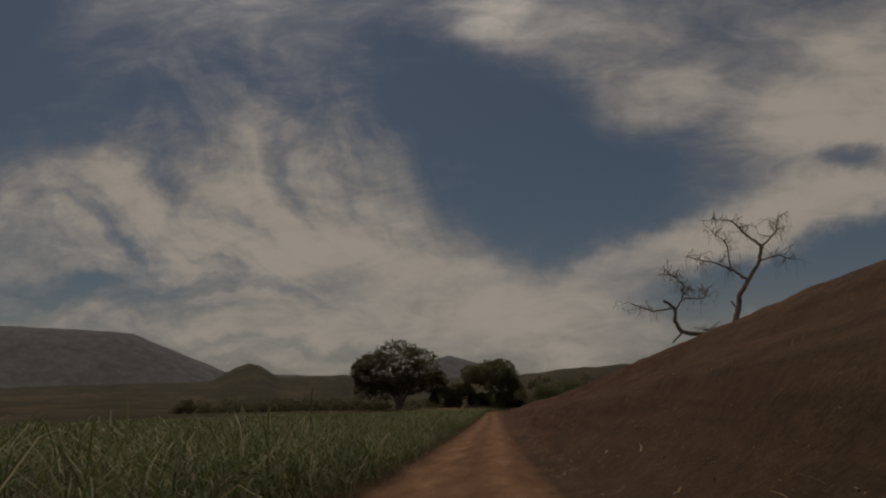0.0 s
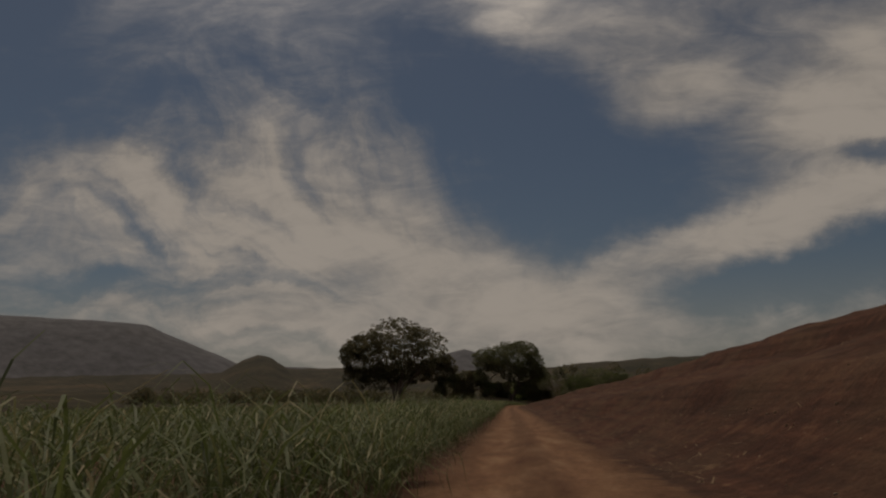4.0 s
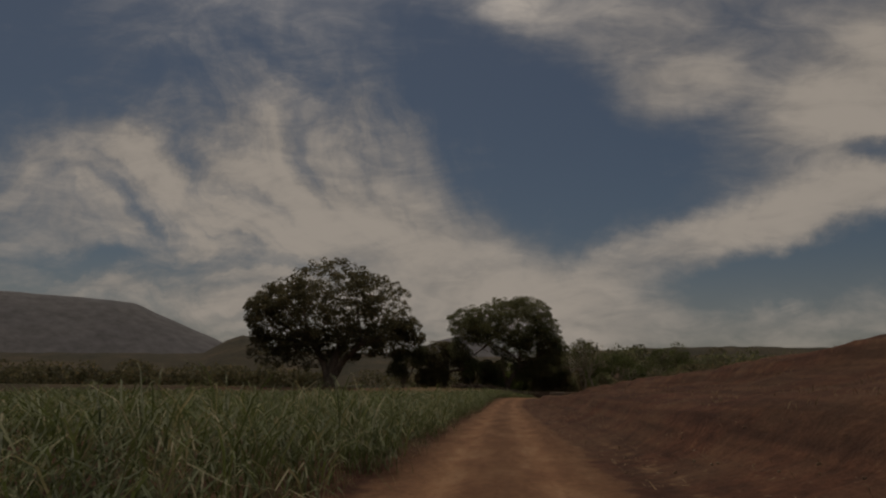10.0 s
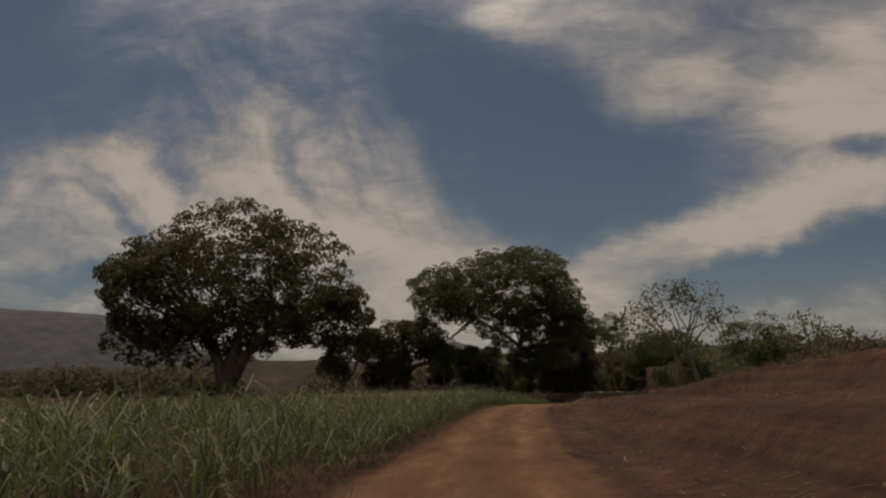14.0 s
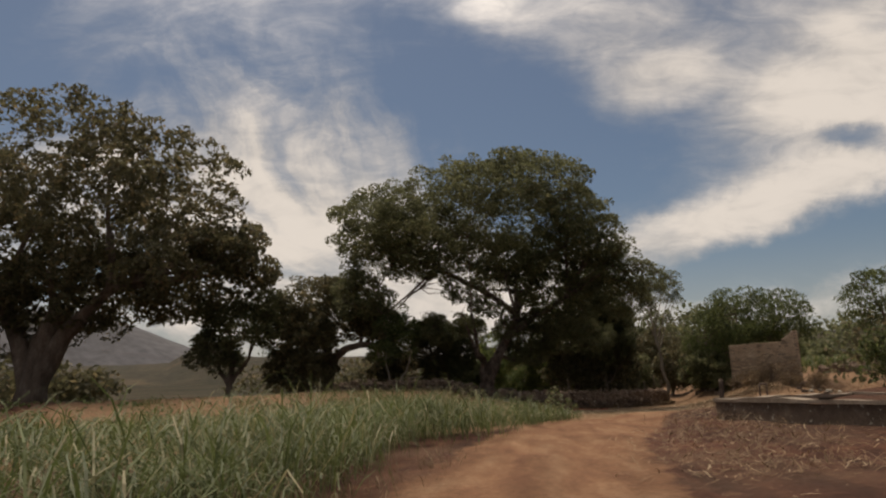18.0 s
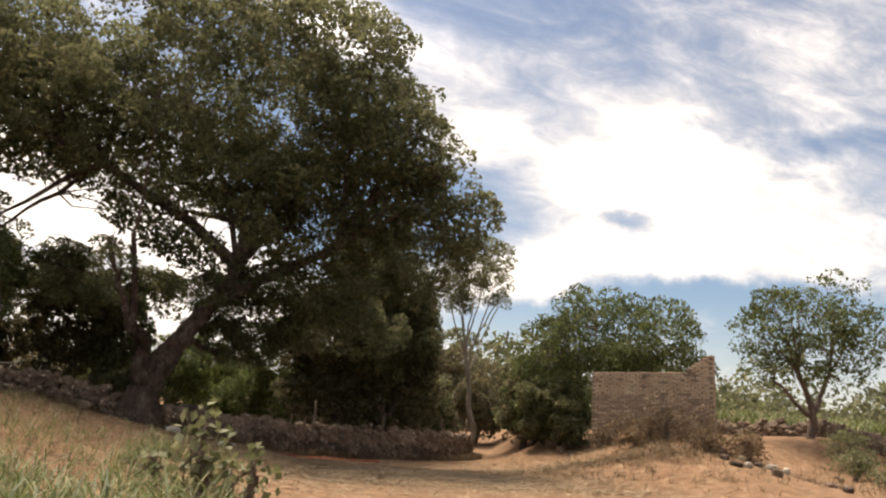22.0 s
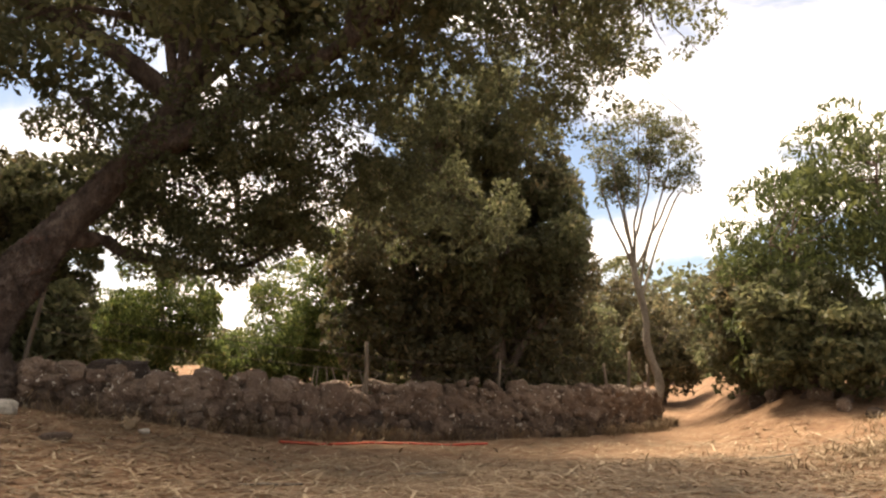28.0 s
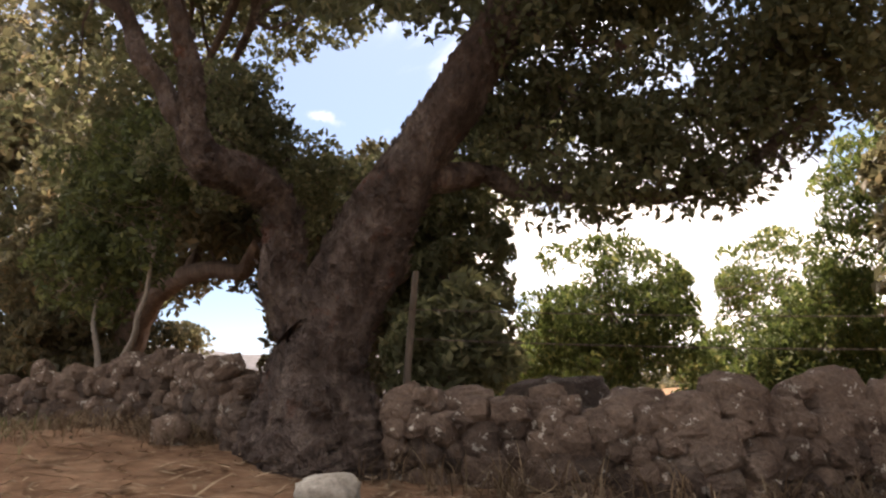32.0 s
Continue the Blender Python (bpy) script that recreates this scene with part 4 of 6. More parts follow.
low_foliage(bpy.data.objects["old_wall_tree"], rel(TB, [(9.2, 180.5, 9.4, 3.6, 3.6, 3.4), (11.3, 180.0, 8.2, 2.0, 2.4, 1.9), (13.0, 179.4, 8.7, 1.5, 1.4, 0.95), (5.4, 181.0, 6.4, 3.2, 2.4, 1.4), (-1.6, 176.9, 6.2, 0.9, 0.9, 1.2), (1.6, 178.6, 6.0, 0.9, 0.9, 0.8), (4.0, 180.2, 6.6, 2.4, 1.8, 1.2), (6.6, 182.4, 5.6, 2.2, 1.8, 1.4), (3.6, 182.8, 4.9, 1.7, 1.3, 0.8), (8.6, 184.4, 5.8, 2.4, 1.8, 1.5),
    (2.3, 180.2, 5.4, 1.0, 1.0, 0.8), (3.2, 180.6, 4.9, 0.9, 0.9, 0.6), (3.7, 180.9, 4.2, 0.9, 0.7, 0.45), (4.6, 181.0, 4.7, 0.9, 0.8, 0.7), (5.4, 181.2, 5.3, 1.1, 1.0, 0.8), (4.2, 181.2, 6.1, 1.4, 1.0, 0.8), (2.2, 182.0, 6.4, 1.6, 1.4, 1.0), (2.2, 180.6, 4.7, 0.8, 0.8, 0.5), (-3.1, 182.1, 5.5, 1.0, 0.9, 0.7), (-3.9, 181.9, 6.0, 1.1, 0.9, 0.8), (-4.2, 181.2, 6.6, 1.0, 0.9, 0.8), (-4.0, 180.4, 7.0, 1.0, 0.8, 0.9), (-4.0, 180.0, 5.9, 1.2, 0.9, 0.9), (-4.9, 184.2, 6.6, 1.2, 1.0, 0.7),
    (2.9, 181.2, 4.25, 0.8, 0.8, 0.45), (4.4, 181.3, 4.1, 0.8, 0.7, 0.45), (5.1, 181.6, 4.5, 0.8, 0.8, 0.5), (1.7, 180.4, 5.3, 0.7, 0.7, 0.5), (2.25, 180.6, 3.8, 0.5, 0.45, 0.4), (2.8, 180.8, 3.55, 0.5, 0.5, 0.35), (3.7, 181.1, 3.5, 0.5, 0.5, 0.3), (4.4, 181.25, 3.55, 0.5, 0.5, 0.35), (3.2, 181.0, 3.85, 0.6, 0.5, 0.35), (1.8, 180.7, 4.2, 0.5, 0.5, 0.5), (1.4, 180.2, 4.85, 0.5, 0.5, 0.4), (1.9, 180.4, 4.5, 0.5, 0.5, 0.35)]), 88000, 0.12, 35)

# small dark tree that fills the gap behind the leaning trunk
TN = (-3.4, 185.8, gz(-3.4, 185.8))
tree("small_tree", TN, [[(0, 0, -0.2, 0.2), (0.1, 0, 1.6, 0.16), (0.0, -0.1, 3.4, 0.12), (0.2, -0.2, 4.8, 0.08)], [(0.1, 0, 1.5, 0.13), (-1.2, -0.2, 3.4, 0.1), (-2.4, -0.5, 4.6, 0.06)], [(0.05, 0, 1.9, 0.12), (1.5, -0.1, 4.4, 0.07)]],
     rel(TN, [(-6.0, 185.2, 6.3, 1.8, 1.6, 1.3), (-3.6, 185.4, 6.1, 1.9, 1.6, 1.4), (-1.6, 185.6, 6.5, 1.6, 1.5, 1.5)]), 9000, 0.22, M_BARK, M_LEAF_B, "small dark leafy tree behind the old leaning tree", 34, limbs=6, twigs=60, lobe=0.6, slim=0.5, limb_r=0.06, inner=0.35, group="small trees by the field")

# dense mango tree under the old tree's outer crown
TM = (10.4, 188.7, gz(10.4, 188.7))
tree("mango_tree", TM, [[(0, 0, -0.3, 0.34), (0.1, 0, 1.6, 0.28), (0.0, 0.1, 3.6, 0.22), (0.3, 0.1, 6.0, 0.15)], [(0.1, 0, 1.5, 0.22), (-1.8, -0.2, 4.2, 0.15)], [(0.1, 0, 1.7, 0.2), (1.9, 0.1, 4.4, 0.14)]],
     rel(TM, [(8.7, 188.0, 8.8, 2.3, 2.0, 3.4), (10.9, 188.6, 9.6, 2.2, 2.2, 3.4), (10.2, 187.8, 5.2, 2.8, 1.8, 2.6), (12.1, 189.0, 6.2, 1.3, 1.4, 2.6)]), 36000, 0.23, M_BARK, M_LEAF_B,
     "dense dark mango tree with drooping leaves inside the stone wall", 33, limbs=12, twigs=160, lobe=0.7, slim=0.36, droop=0.8, limb_r=0.11, inner=0.35)

# thin shrub with pale bare stems at the road wall
TG = (-7.2, 180.3, gz(-7.2, 180.3))
tree("thin_shrub", TG, [[(0, 0, -0.2, 0.09), (0.4, -0.1, 1.0, 0.07), (1.0, -0.1, 2.0, 0.05), (1.3, 0, 3.2, 0.03)], [(0, 0, 0, 0.08), (-0.5, 0, 1.2, 0.06), (-0.8, 0.1, 2.6, 0.04)], [(0.1, 0, 0.3, 0.06), (1.2, 0.1, 1.1, 0.05), (2.2, 0.1, 1.2, 0.03)]],
     rel(TG, [(-6.6, 180.3, 5.4, 1.6, 1.4, 1.1), (-8.2, 180.5, 4.8, 1.3, 1.3, 1.0), (-6.3, 180.7, 6.8, 1.3, 1.2, 1.0), (-7.8, 180.7, 6.8, 1.4, 1.3, 1.2)]), 8000, 0.17, M_PALEBARK, M_LEAF_C, "thin shrub with bare pale stems behind the road wall", 32, limbs=10, twigs=140, lobe=0.5, limb_r=0.04)

# undergrowth and mango bushes behind the wall
def bush(name, centre, r, leaves, size, leaf, label, seed, group, slim=0.35, droop=0.8, category="bush"):
    x, y, top = centre
    z = gz(x, y)
    h = top - z
    base = (x, y, z)
    blobs = [(0, 0, h * 0.62, r, r * 0.9, h * 0.38), (r * 0.55, -r * 0.2, h * 0.38, r * 0.6, r * 0.6, h * 0.32), (-r * 0.55, 0, h * 0.42, r * 0.6, r * 0.6, h * 0.36), (0.1 * r, -r * 0.4, h * 0.25, r * 0.7, r * 0.5, h * 0.24)]
    return tree(name, base, [[(0, 0, -0.1, 0.1 + 0.02 * h), (0.05 * h, 0, h * 0.3, 0.07 + 0.012 * h), (0.0, 0.03 * h, h * 0.6, 0.05)]], blobs, leaves, size, M_BARK, leaf, label, seed, category, group, 5, 30, 0.35 + 0.07 * r, slim, droop, limb_r=0.06 + 0.01 * h)


for i, (x, y, top, r, n, size, leaf) in enumerate(((-0.3, 187.7, 5.1, 1.9, 13000, 0.18, M_LEAF_M), (0.9, 202.0, 7.9, 2.5, 9000, 0.25, M_LEAF_M), (1.7, 190.5, 3.3, 1.4, 7000, 0.18, M_LEAF_M), (3.6, 191, 4.2, 1.3, 7000, 0.18, M_LEAF_M), (5.6, 190.5, 7.2, 2.0, 13000, 0.19, M_LEAF_M), (-3.2, 189.5, 3.4, 1.3, 5000, 0.18, M_LEAF_M), (-5.0, 195, 4.6, 1.6, 3500, 0.26, M_LEAF_C))):
    bush("mango_bush", (x, y, top), r, n, size, leaf, "leafy bright green mango bush behind the stone wall", 41 + i, "mango bushes behind the wall")
for i, (x, y, top, r, n, size, leaf) in enumerate(((-2.0, 184.0, 6.3, 1.25, 10000, 0.2, M_LEAF_B), (-15.0, 183.4, 9.4, 2.3, 13000, 0.28, M_LEAF_A), (-0.9, 182.6, 3.6, 1.1, 4000, 0.22, M_LEAF_B), (-4.5, 185.6, 8.2, 1.9, 9000, 0.24, M_LEAF_A), (18.3, 184.6, 4.4, 1.5, 6000, 0.24, M_LEAF_B), (18.9, 187.6, 5.2, 1.6, 6000, 0.24, M_LEAF_A), (19.6, 190.8, 5.6, 1.8, 6000, 0.26, M_LEAF_B), (20.8, 194.5, 6.2, 2.0, 6000, 0.28, M_LEAF_A), (18.9, 183.6, 3.2, 1.3, 4500, 0.2, M_LEAF_B), (19.4, 185.6, 3.4, 1.5, 5000, 0.2, M_LEAF_A), (18.7, 188.9, 3.6, 1.4, 4500, 0.2, M_LEAF_B), (20.2, 192.2, 3.8, 1.6, 4500, 0.22, M_LEAF_A), (18.6, 198.5, 5.4, 1.7, 5000, 0.26, M_LEAF_A), (7.6, 187.8, 9.0, 2.4, 13000, 0.26, M_LEAF_A), (10.6, 189.7, 11.0, 3.0, 17000, 0.26, M_LEAF_A), (12.2, 193.2, 9.6, 2.2, 11000, 0.26, M_LEAF_A),
                                                   (-8.6, 187.6, 6.6, 2.0, 7000, 0.28, M_LEAF_A), (8.6, 193.5, 11.0, 3.4, 11000, 0.28, M_LEAF_B), (14.6, 194.6, 4.6, 1.4, 4000, 0.22, M_LEAF_B), (-18.2, 188.5, 6.0, 2.2, 6000, 0.3, M_LEAF_A))):
    bush("shade_bush", (x, y, top), r, n, size, leaf, "tall dark leafy shrub in the shade of the old tree", 51 + i, "shrubs under the trees", slim=0.45, droop=0.4)

# slim pale tree at the corner of the lane
TS = (17.2, 194.4, gz(17.2, 194.4))
fan = [[(-0.35 - 0.14 * (f - 4.5), 0.1 + 0.08 * (f - 4.5), f, 0.06), (-0.7 + 0.4 * s, 0.3 + q, 0.5 * f + 4.8, 0.05), (-0.7 + 0.8 * s, 0.3 + 1.5 * q, 9.6, 0.035), (-0.7 + s, 0.3 + 2 * q, h, 0.014)] for f, s, q, h in ((5.6, -1.4, 0.2, 10.6), (6.4, -0.8, -0.3, 11.8), (6.6, -0.2, 0.3, 12.3), (6.2, 0.5, -0.2, 12.4), (6.6, 1.2, 0.2, 12.0), (5.2, 1.9, -0.2, 11.4), (6.0, 2.6, 0.1, 10.4), (4.8, 2.9, 0.3, 9.4))]
tree("slim_pale_tree", TS, [[(0, 0, -0.2, 0.2), (-0.1, 0, 2.0, 0.16), (-0.3, 0.1, 4.3, 0.14), (-0.7, 0.3, 6.7, 0.12)]] + fan,
     [(-1.6, 0.4, 11.0, 1.0, 1.2, 1.5), (-0.2, 0.3, 12.0, 1.3, 1.2, 1.5), (1.2, 0.1, 11.3, 1.3, 1.2, 1.6), (0.0, 0.3, 10.2, 1.7, 1.2, 1.2), (1.8, 0.1, 9.8, 0.8, 0.7, 0.8), (-1.2, 0.3, 9.2, 0.9, 0.8, 0.9)], 8000, 0.15, M_PALEBARK, M_LEAF_P, "slim pale tree with thin bare branches and sparse leaves", 61, limbs=20, twigs=420, lobe=0.4, limb_r=0.035, inner=0.6)

# trees by the ruin and along the lane
TD = (21.8, 186.0, gz(21.8, 186))
tree("ruin_tree", TD, [[(0, 0, -0.2, 0.32), (0.2, 0, 1.6, 0.26), (0.0, 0.1, 3.4, 0.2)], [(0.1, 0, 1.2, 0.22), (2.2, 0, 3.6, 0.14)], [(0.1, 0, 1.0, 0.2), (-1.8, 0.2, 3.2, 0.14)]],
     rel(TD, [(21.6, 186, 7.0, 3.4, 3.2, 2.6), (24.9, 186, 6.8, 2.9, 3, 2.5), (19.2, 186, 5.4, 2.2, 2.8, 2.2), (22, 185, 4.2, 4.0, 2.6, 2.0), (26.6, 186, 5.4, 1.6, 2, 1.5), (18.4, 186.5, 3.4, 1.6, 2.2, 1.8)]), 24000, 0.26, M_BARK, M_LEAF_C, "broad mango tree with drooping leaves behind the brick ruin", 62, limbs=10, twigs=90, lobe=0.9, slim=0.32, droop=0.9, limb_r=0.12)
TE = (34.4, 185.2, gz(34.4, 185.2))
tree("sparse_tree", TE, [[(0, 0, -0.3, 0.24), (0.2, 0, 1.6, 0.19), (-0.6, 0, 3.6, 0.12)], [(0.2, 0, 1.4, 0.16), (1.6, 0.1, 3.8, 0.1)], [(0.1, 0, 1.2, 0.13), (-2.2, 0, 3.0, 0.08)]],
     [(-0.6, 0, 6.5, 2.6, 2.6, 2.1), (2.2, 0, 7.5, 2.4, 2.4, 2.2), (-2.8, 0, 5.5, 1.6, 2, 1.7), (1.2, 0, 5.1, 2.8, 2.4, 1.5), (3.6, 0, 5.9, 1.8, 2, 1.9), (-1.6, 0.2, 7.7, 1.2, 1.4, 1.0), (-2.4, 0.2, 3.9, 1.4, 1.4, 1.2), (1.6, 0.1, 3.5, 2.4, 1.6, 1.0)], 9500, 0.22, M_BARK, M_LEAF_C, "open-crowned tree with thin airy foliage", 63, limbs=12, twigs=110, lobe=0.7, limb_r=0.1)
for i, (x, y, top, r, n) in enumerate(((22.6, 221, 11.4, 2.8, 7000), (20.5, 211, 8.4, 2.6, 6000), (29.5, 212, 9.6, 3.2, 7000), (26.8, 226, 9.0, 3.4, 6000))):
    bush("lane_tree", (x, y, top), r, n, 0.34, (M_LEAF_B, M_LEAF_A)[i % 2], "leafy green tree beside the farm lane", 71 + i, "trees along the lane", 0.5, 0.3, "tree")

# nearly bare tree on the shelf above the road
TK = (11.3, 128.0, gz(11.3, 128.0))
tree("half_bare_tree", TK, [[(-0.6, 0.1, -0.3, 0.13), (-0.5, 0.1, 1.4, 0.1), (-0.9, 0.1, 2.9, 0.08)], [(0.75, -0.3, -0.3, 0.15), (0.3, -0.2, 1.0, 0.12), (-0.05, -0.1, 2.2, 0.1), (0.2, 0, 3.4, 0.07)]],
     rel(TK, [(9.2, 128.3, 5.6, 1.7, 1.6, 1.2), (10.4, 128, 6.7, 1.5, 1.6, 1.2), (12.0, 127.6, 6.6, 1.6, 1.6, 1.2), (13.2, 127.2, 5.2, 1.3, 1.4, 1.0), (8.2, 128.6, 4.6, 0.9, 1, 0.5)]), 1500, 0.2, M_PALEBARK, M_LEAF_P, "half-bare forked tree with sparse leaves on thin branches", 64, limbs=16, twigs=190, lobe=0.5, limb_r=0.06)

# lanky saplings that stand over the scrub on the shelf
for i, (x, y, h) in enumerate(((13.5, 116.0, 2.4), (17.0, 112.0, 2.2), (15.5, 121.0, 2.6))):
    z = gz(x, y)
    tree("sapling", (x, y, z), [[(0, 0, -0.2, 0.06), (0.1, 0, h * 0.5, 0.045), (-0.1, 0.1, h, 0.015)], [(0.05, 0, h * 0.3, 0.04), (0.5, 0, h * 0.65, 0.03), (0.8, 0.1, h * 0.95, 0.012)], [(0.05, 0, h * 0.2, 0.04), (-0.6, 0, h * 0.55, 0.03), (-0.9, 0.1, h * 0.8, 0.012)]],
         [(0, 0, h * 0.85, 0.9, 0.8, h * 0.22), (0.7, 0, h * 0.7, 0.7, 0.6, h * 0.25), (-0.8, 0, h * 0.6, 0.7, 0.6, h * 0.2)], 240, 0.13, M_PALEBARK, M_LEAF_P, "lanky half-bare sapling with thin upright shoots", 90 + i, "tree", "saplings on the shelf", 6, 60, 0.3, 0.5, 0.2, 0.03, 0.6)

# dead tree on the ploughed bank
def dead_tree(x, y):
    """Crooked bare limbs from one foot, with fine hanging twigs."""
    rng = np.random.default_rng(65)
    root = thing("dead_tree", (x, y, gz(x, y)), "leafless dead tree with crooked drooping branches on the bank", "tree")
    limbs = [("trunk", 0.3, 0.14, [(0.1, -0.9), (0.15, 0.3), (0.7, 1.6), (0.9, 2.6), (1.6, 3.6), (2.4, 4.7), (2.7, 5.8)]), ("trunk", 0.26, 0.12, [(0.1, 0.0), (-0.6, 0.15), (-1.4, 0.1), (-3.0, 0.25), (-3.4, 1.0), (-3.3, 1.8), (-4.0, 2.3)]),
             ("limb", 0.13, 0.03, [(2.7, 5.7), (1.8, 6.6), (0.8, 7.3), (-0.4, 7.5)]), ("limb", 0.09, 0.03, [(-3.3, 1.8), (-4.8, 1.6), (-6.1, 2.05)]), ("limb", 0.09, 0.025, [(-3.3, 1.7), (-2.7, 2.4), (-2.6, 3.2), (-3.3, 4.0), (-4.2, 3.9)]),
             ("limb", 0.06, 0.02, [(-2.7, 2.4), (-1.4, 2.4), (-1.2, 3.0)]), ("limb", 0.1, 0.07, [(-3.0, 0.25), (-3.7, -0.35)]), ("limb", 0.12, 0.03, [(1.5, 3.55), (0.6, 4.1), (-0.4, 4.5), (-2.2, 5.1)]), ("limb", 0.07, 0.025, [(0.5, 4.1), (0.55, 6.0), (-0.4, 6.8)]),
             ("limb", 0.1, 0.07, [(0.7, 1.6), (0.35, 2.2)]), ("limb", 0.08, 0.04, [(0.0, 0.3), (-0.8, 0.5), (-1.7, 0.4)]), ("limb", 0.1, 0.03, [(2.7, 5.7), (3.6, 6.6), (4.0, 7.6)]), ("limb", 0.07, 0.03, [(2.4, 4.7), (3.6, 5.1), (4.6, 4.9)])]
    ends = []
    for name, r0, r1, pts in limbs:
        P = np.array([(1.1 * px, 0.12 * px + 0.25 * rng.normal() * (k > 0 and name == "limb"), 1.1 * pz + 0.75) for k, (px, pz) in enumerate(pts)])
        t, u = np.linspace(0, 1, len(P)), np.linspace(0, 1, 6 * len(P))
        line = smooth_line(np.stack([np.interp(u, t, P[:, k]) for k in range(3)], -1), 2)
        line[1:-1] += 0.02 * rng.normal(size=(len(u) - 2, 3))
        part_np(name, *tube(line, np.linspace(0.78 * r0, 0.78 * r1, len(u)), 9, 0.08, rng), M_PALEBARK, root, "", True)
        if r1 < 0.05:
            ends += list(line[len(line) // 3:])
    pile = Pile()
    E = np.array(ends)
    for k in rng.integers(0, len(E), 150):
        side = rng.normal(size=3) * np.array([0.6, 0.5, 0.35])
        tip = E[k] + side + np.array([0, 0, 0.25])
        line = wander(E[k], tip, 5, 0.07, rng)
        pile.add(*tube(line, np.linspace(0.024, 0.009, 5), 4))
        for _ in range(3):
            s = line[rng.integers(2, 5)]
            hang = wander(s, s + np.array([0.35 * rng.normal(), 0.3 * rng.normal(), -rng.uniform(0.2, 1.3)]), 5, 0.05, rng)
            pile.add(*tube(hang, np.linspace(0.011, 0.005, 5), 3))
    tagged(part_np("fine_branching", *pile.get(), M_PALEBARK, root, "fine hanging dead twigs", True), kind="stuff")
    return root


dead_tree(17.2, -66.4)


# ---------------------------------------------------------------- stones and walls
def lump_mesh(name, seed, material, cuts=4, rough=0.11, boxy=0.46):
    """A rounded, uneven stone about one metre across."""
    rng = np.random.default_rng(seed)
    t = np.linspace(-1, 1, cuts)
    verts, faces, seen = [], [], {}
    for ax in range(3):
        for sg in (-1, 1):
            ids = np.zeros((cuts, cuts), int)
            for i, u in enumerate(t):
                for j, v in enumerate(t):
                    p = np.zeros(3)
                    p[ax], p[(ax + 1) % 3], p[(ax + 2) % 3] = sg, u, v * sg
                    key = tuple(p.round(3))
                    if key not in seen:
                        seen[key] = len(verts)
                        verts.append(p)
                    ids[i, j] = seen[key]
            for i in range(cuts - 1):
                for j in range(cuts - 1):
                    faces.append((ids[i, j], ids[i + 1, j], ids[i + 1, j + 1], ids[i, j + 1]))
    V = np.array(verts)
    ball = V / np.linalg.norm(V, axis=1)[:, None]
    V = (boxy * V * 0.5 + (1 - boxy) * ball * 0.62) * (1 + rough * rng.normal(size=(len(V), 1)) * 0.7) + rough * 0.16 * rng.normal(size=V.shape)
    return mesh_np(name, V, np.array(faces), material, cuts > 5)


STONES = [lump_mesh("stone", 200 + i, M_STONE, 4, 0.085, 0.28) for i in range(10)]


def along(line, s):
    """The place and heading at s metres along a polyline."""
    P = np.array(line, float)
    seg = np.linalg.norm(np.diff(P, axis=0), axis=1)
    c = np.r_[0, np.cumsum(seg)]
    s = np.clip(s, 0, c[-1] - 1e-6)
    k = int(np.searchsorted(c, s, side="right") - 1)
    d = (P[k + 1] - P[k]) / seg[k]
    return P[k] + d * (s - c[k]), d, c[-1]


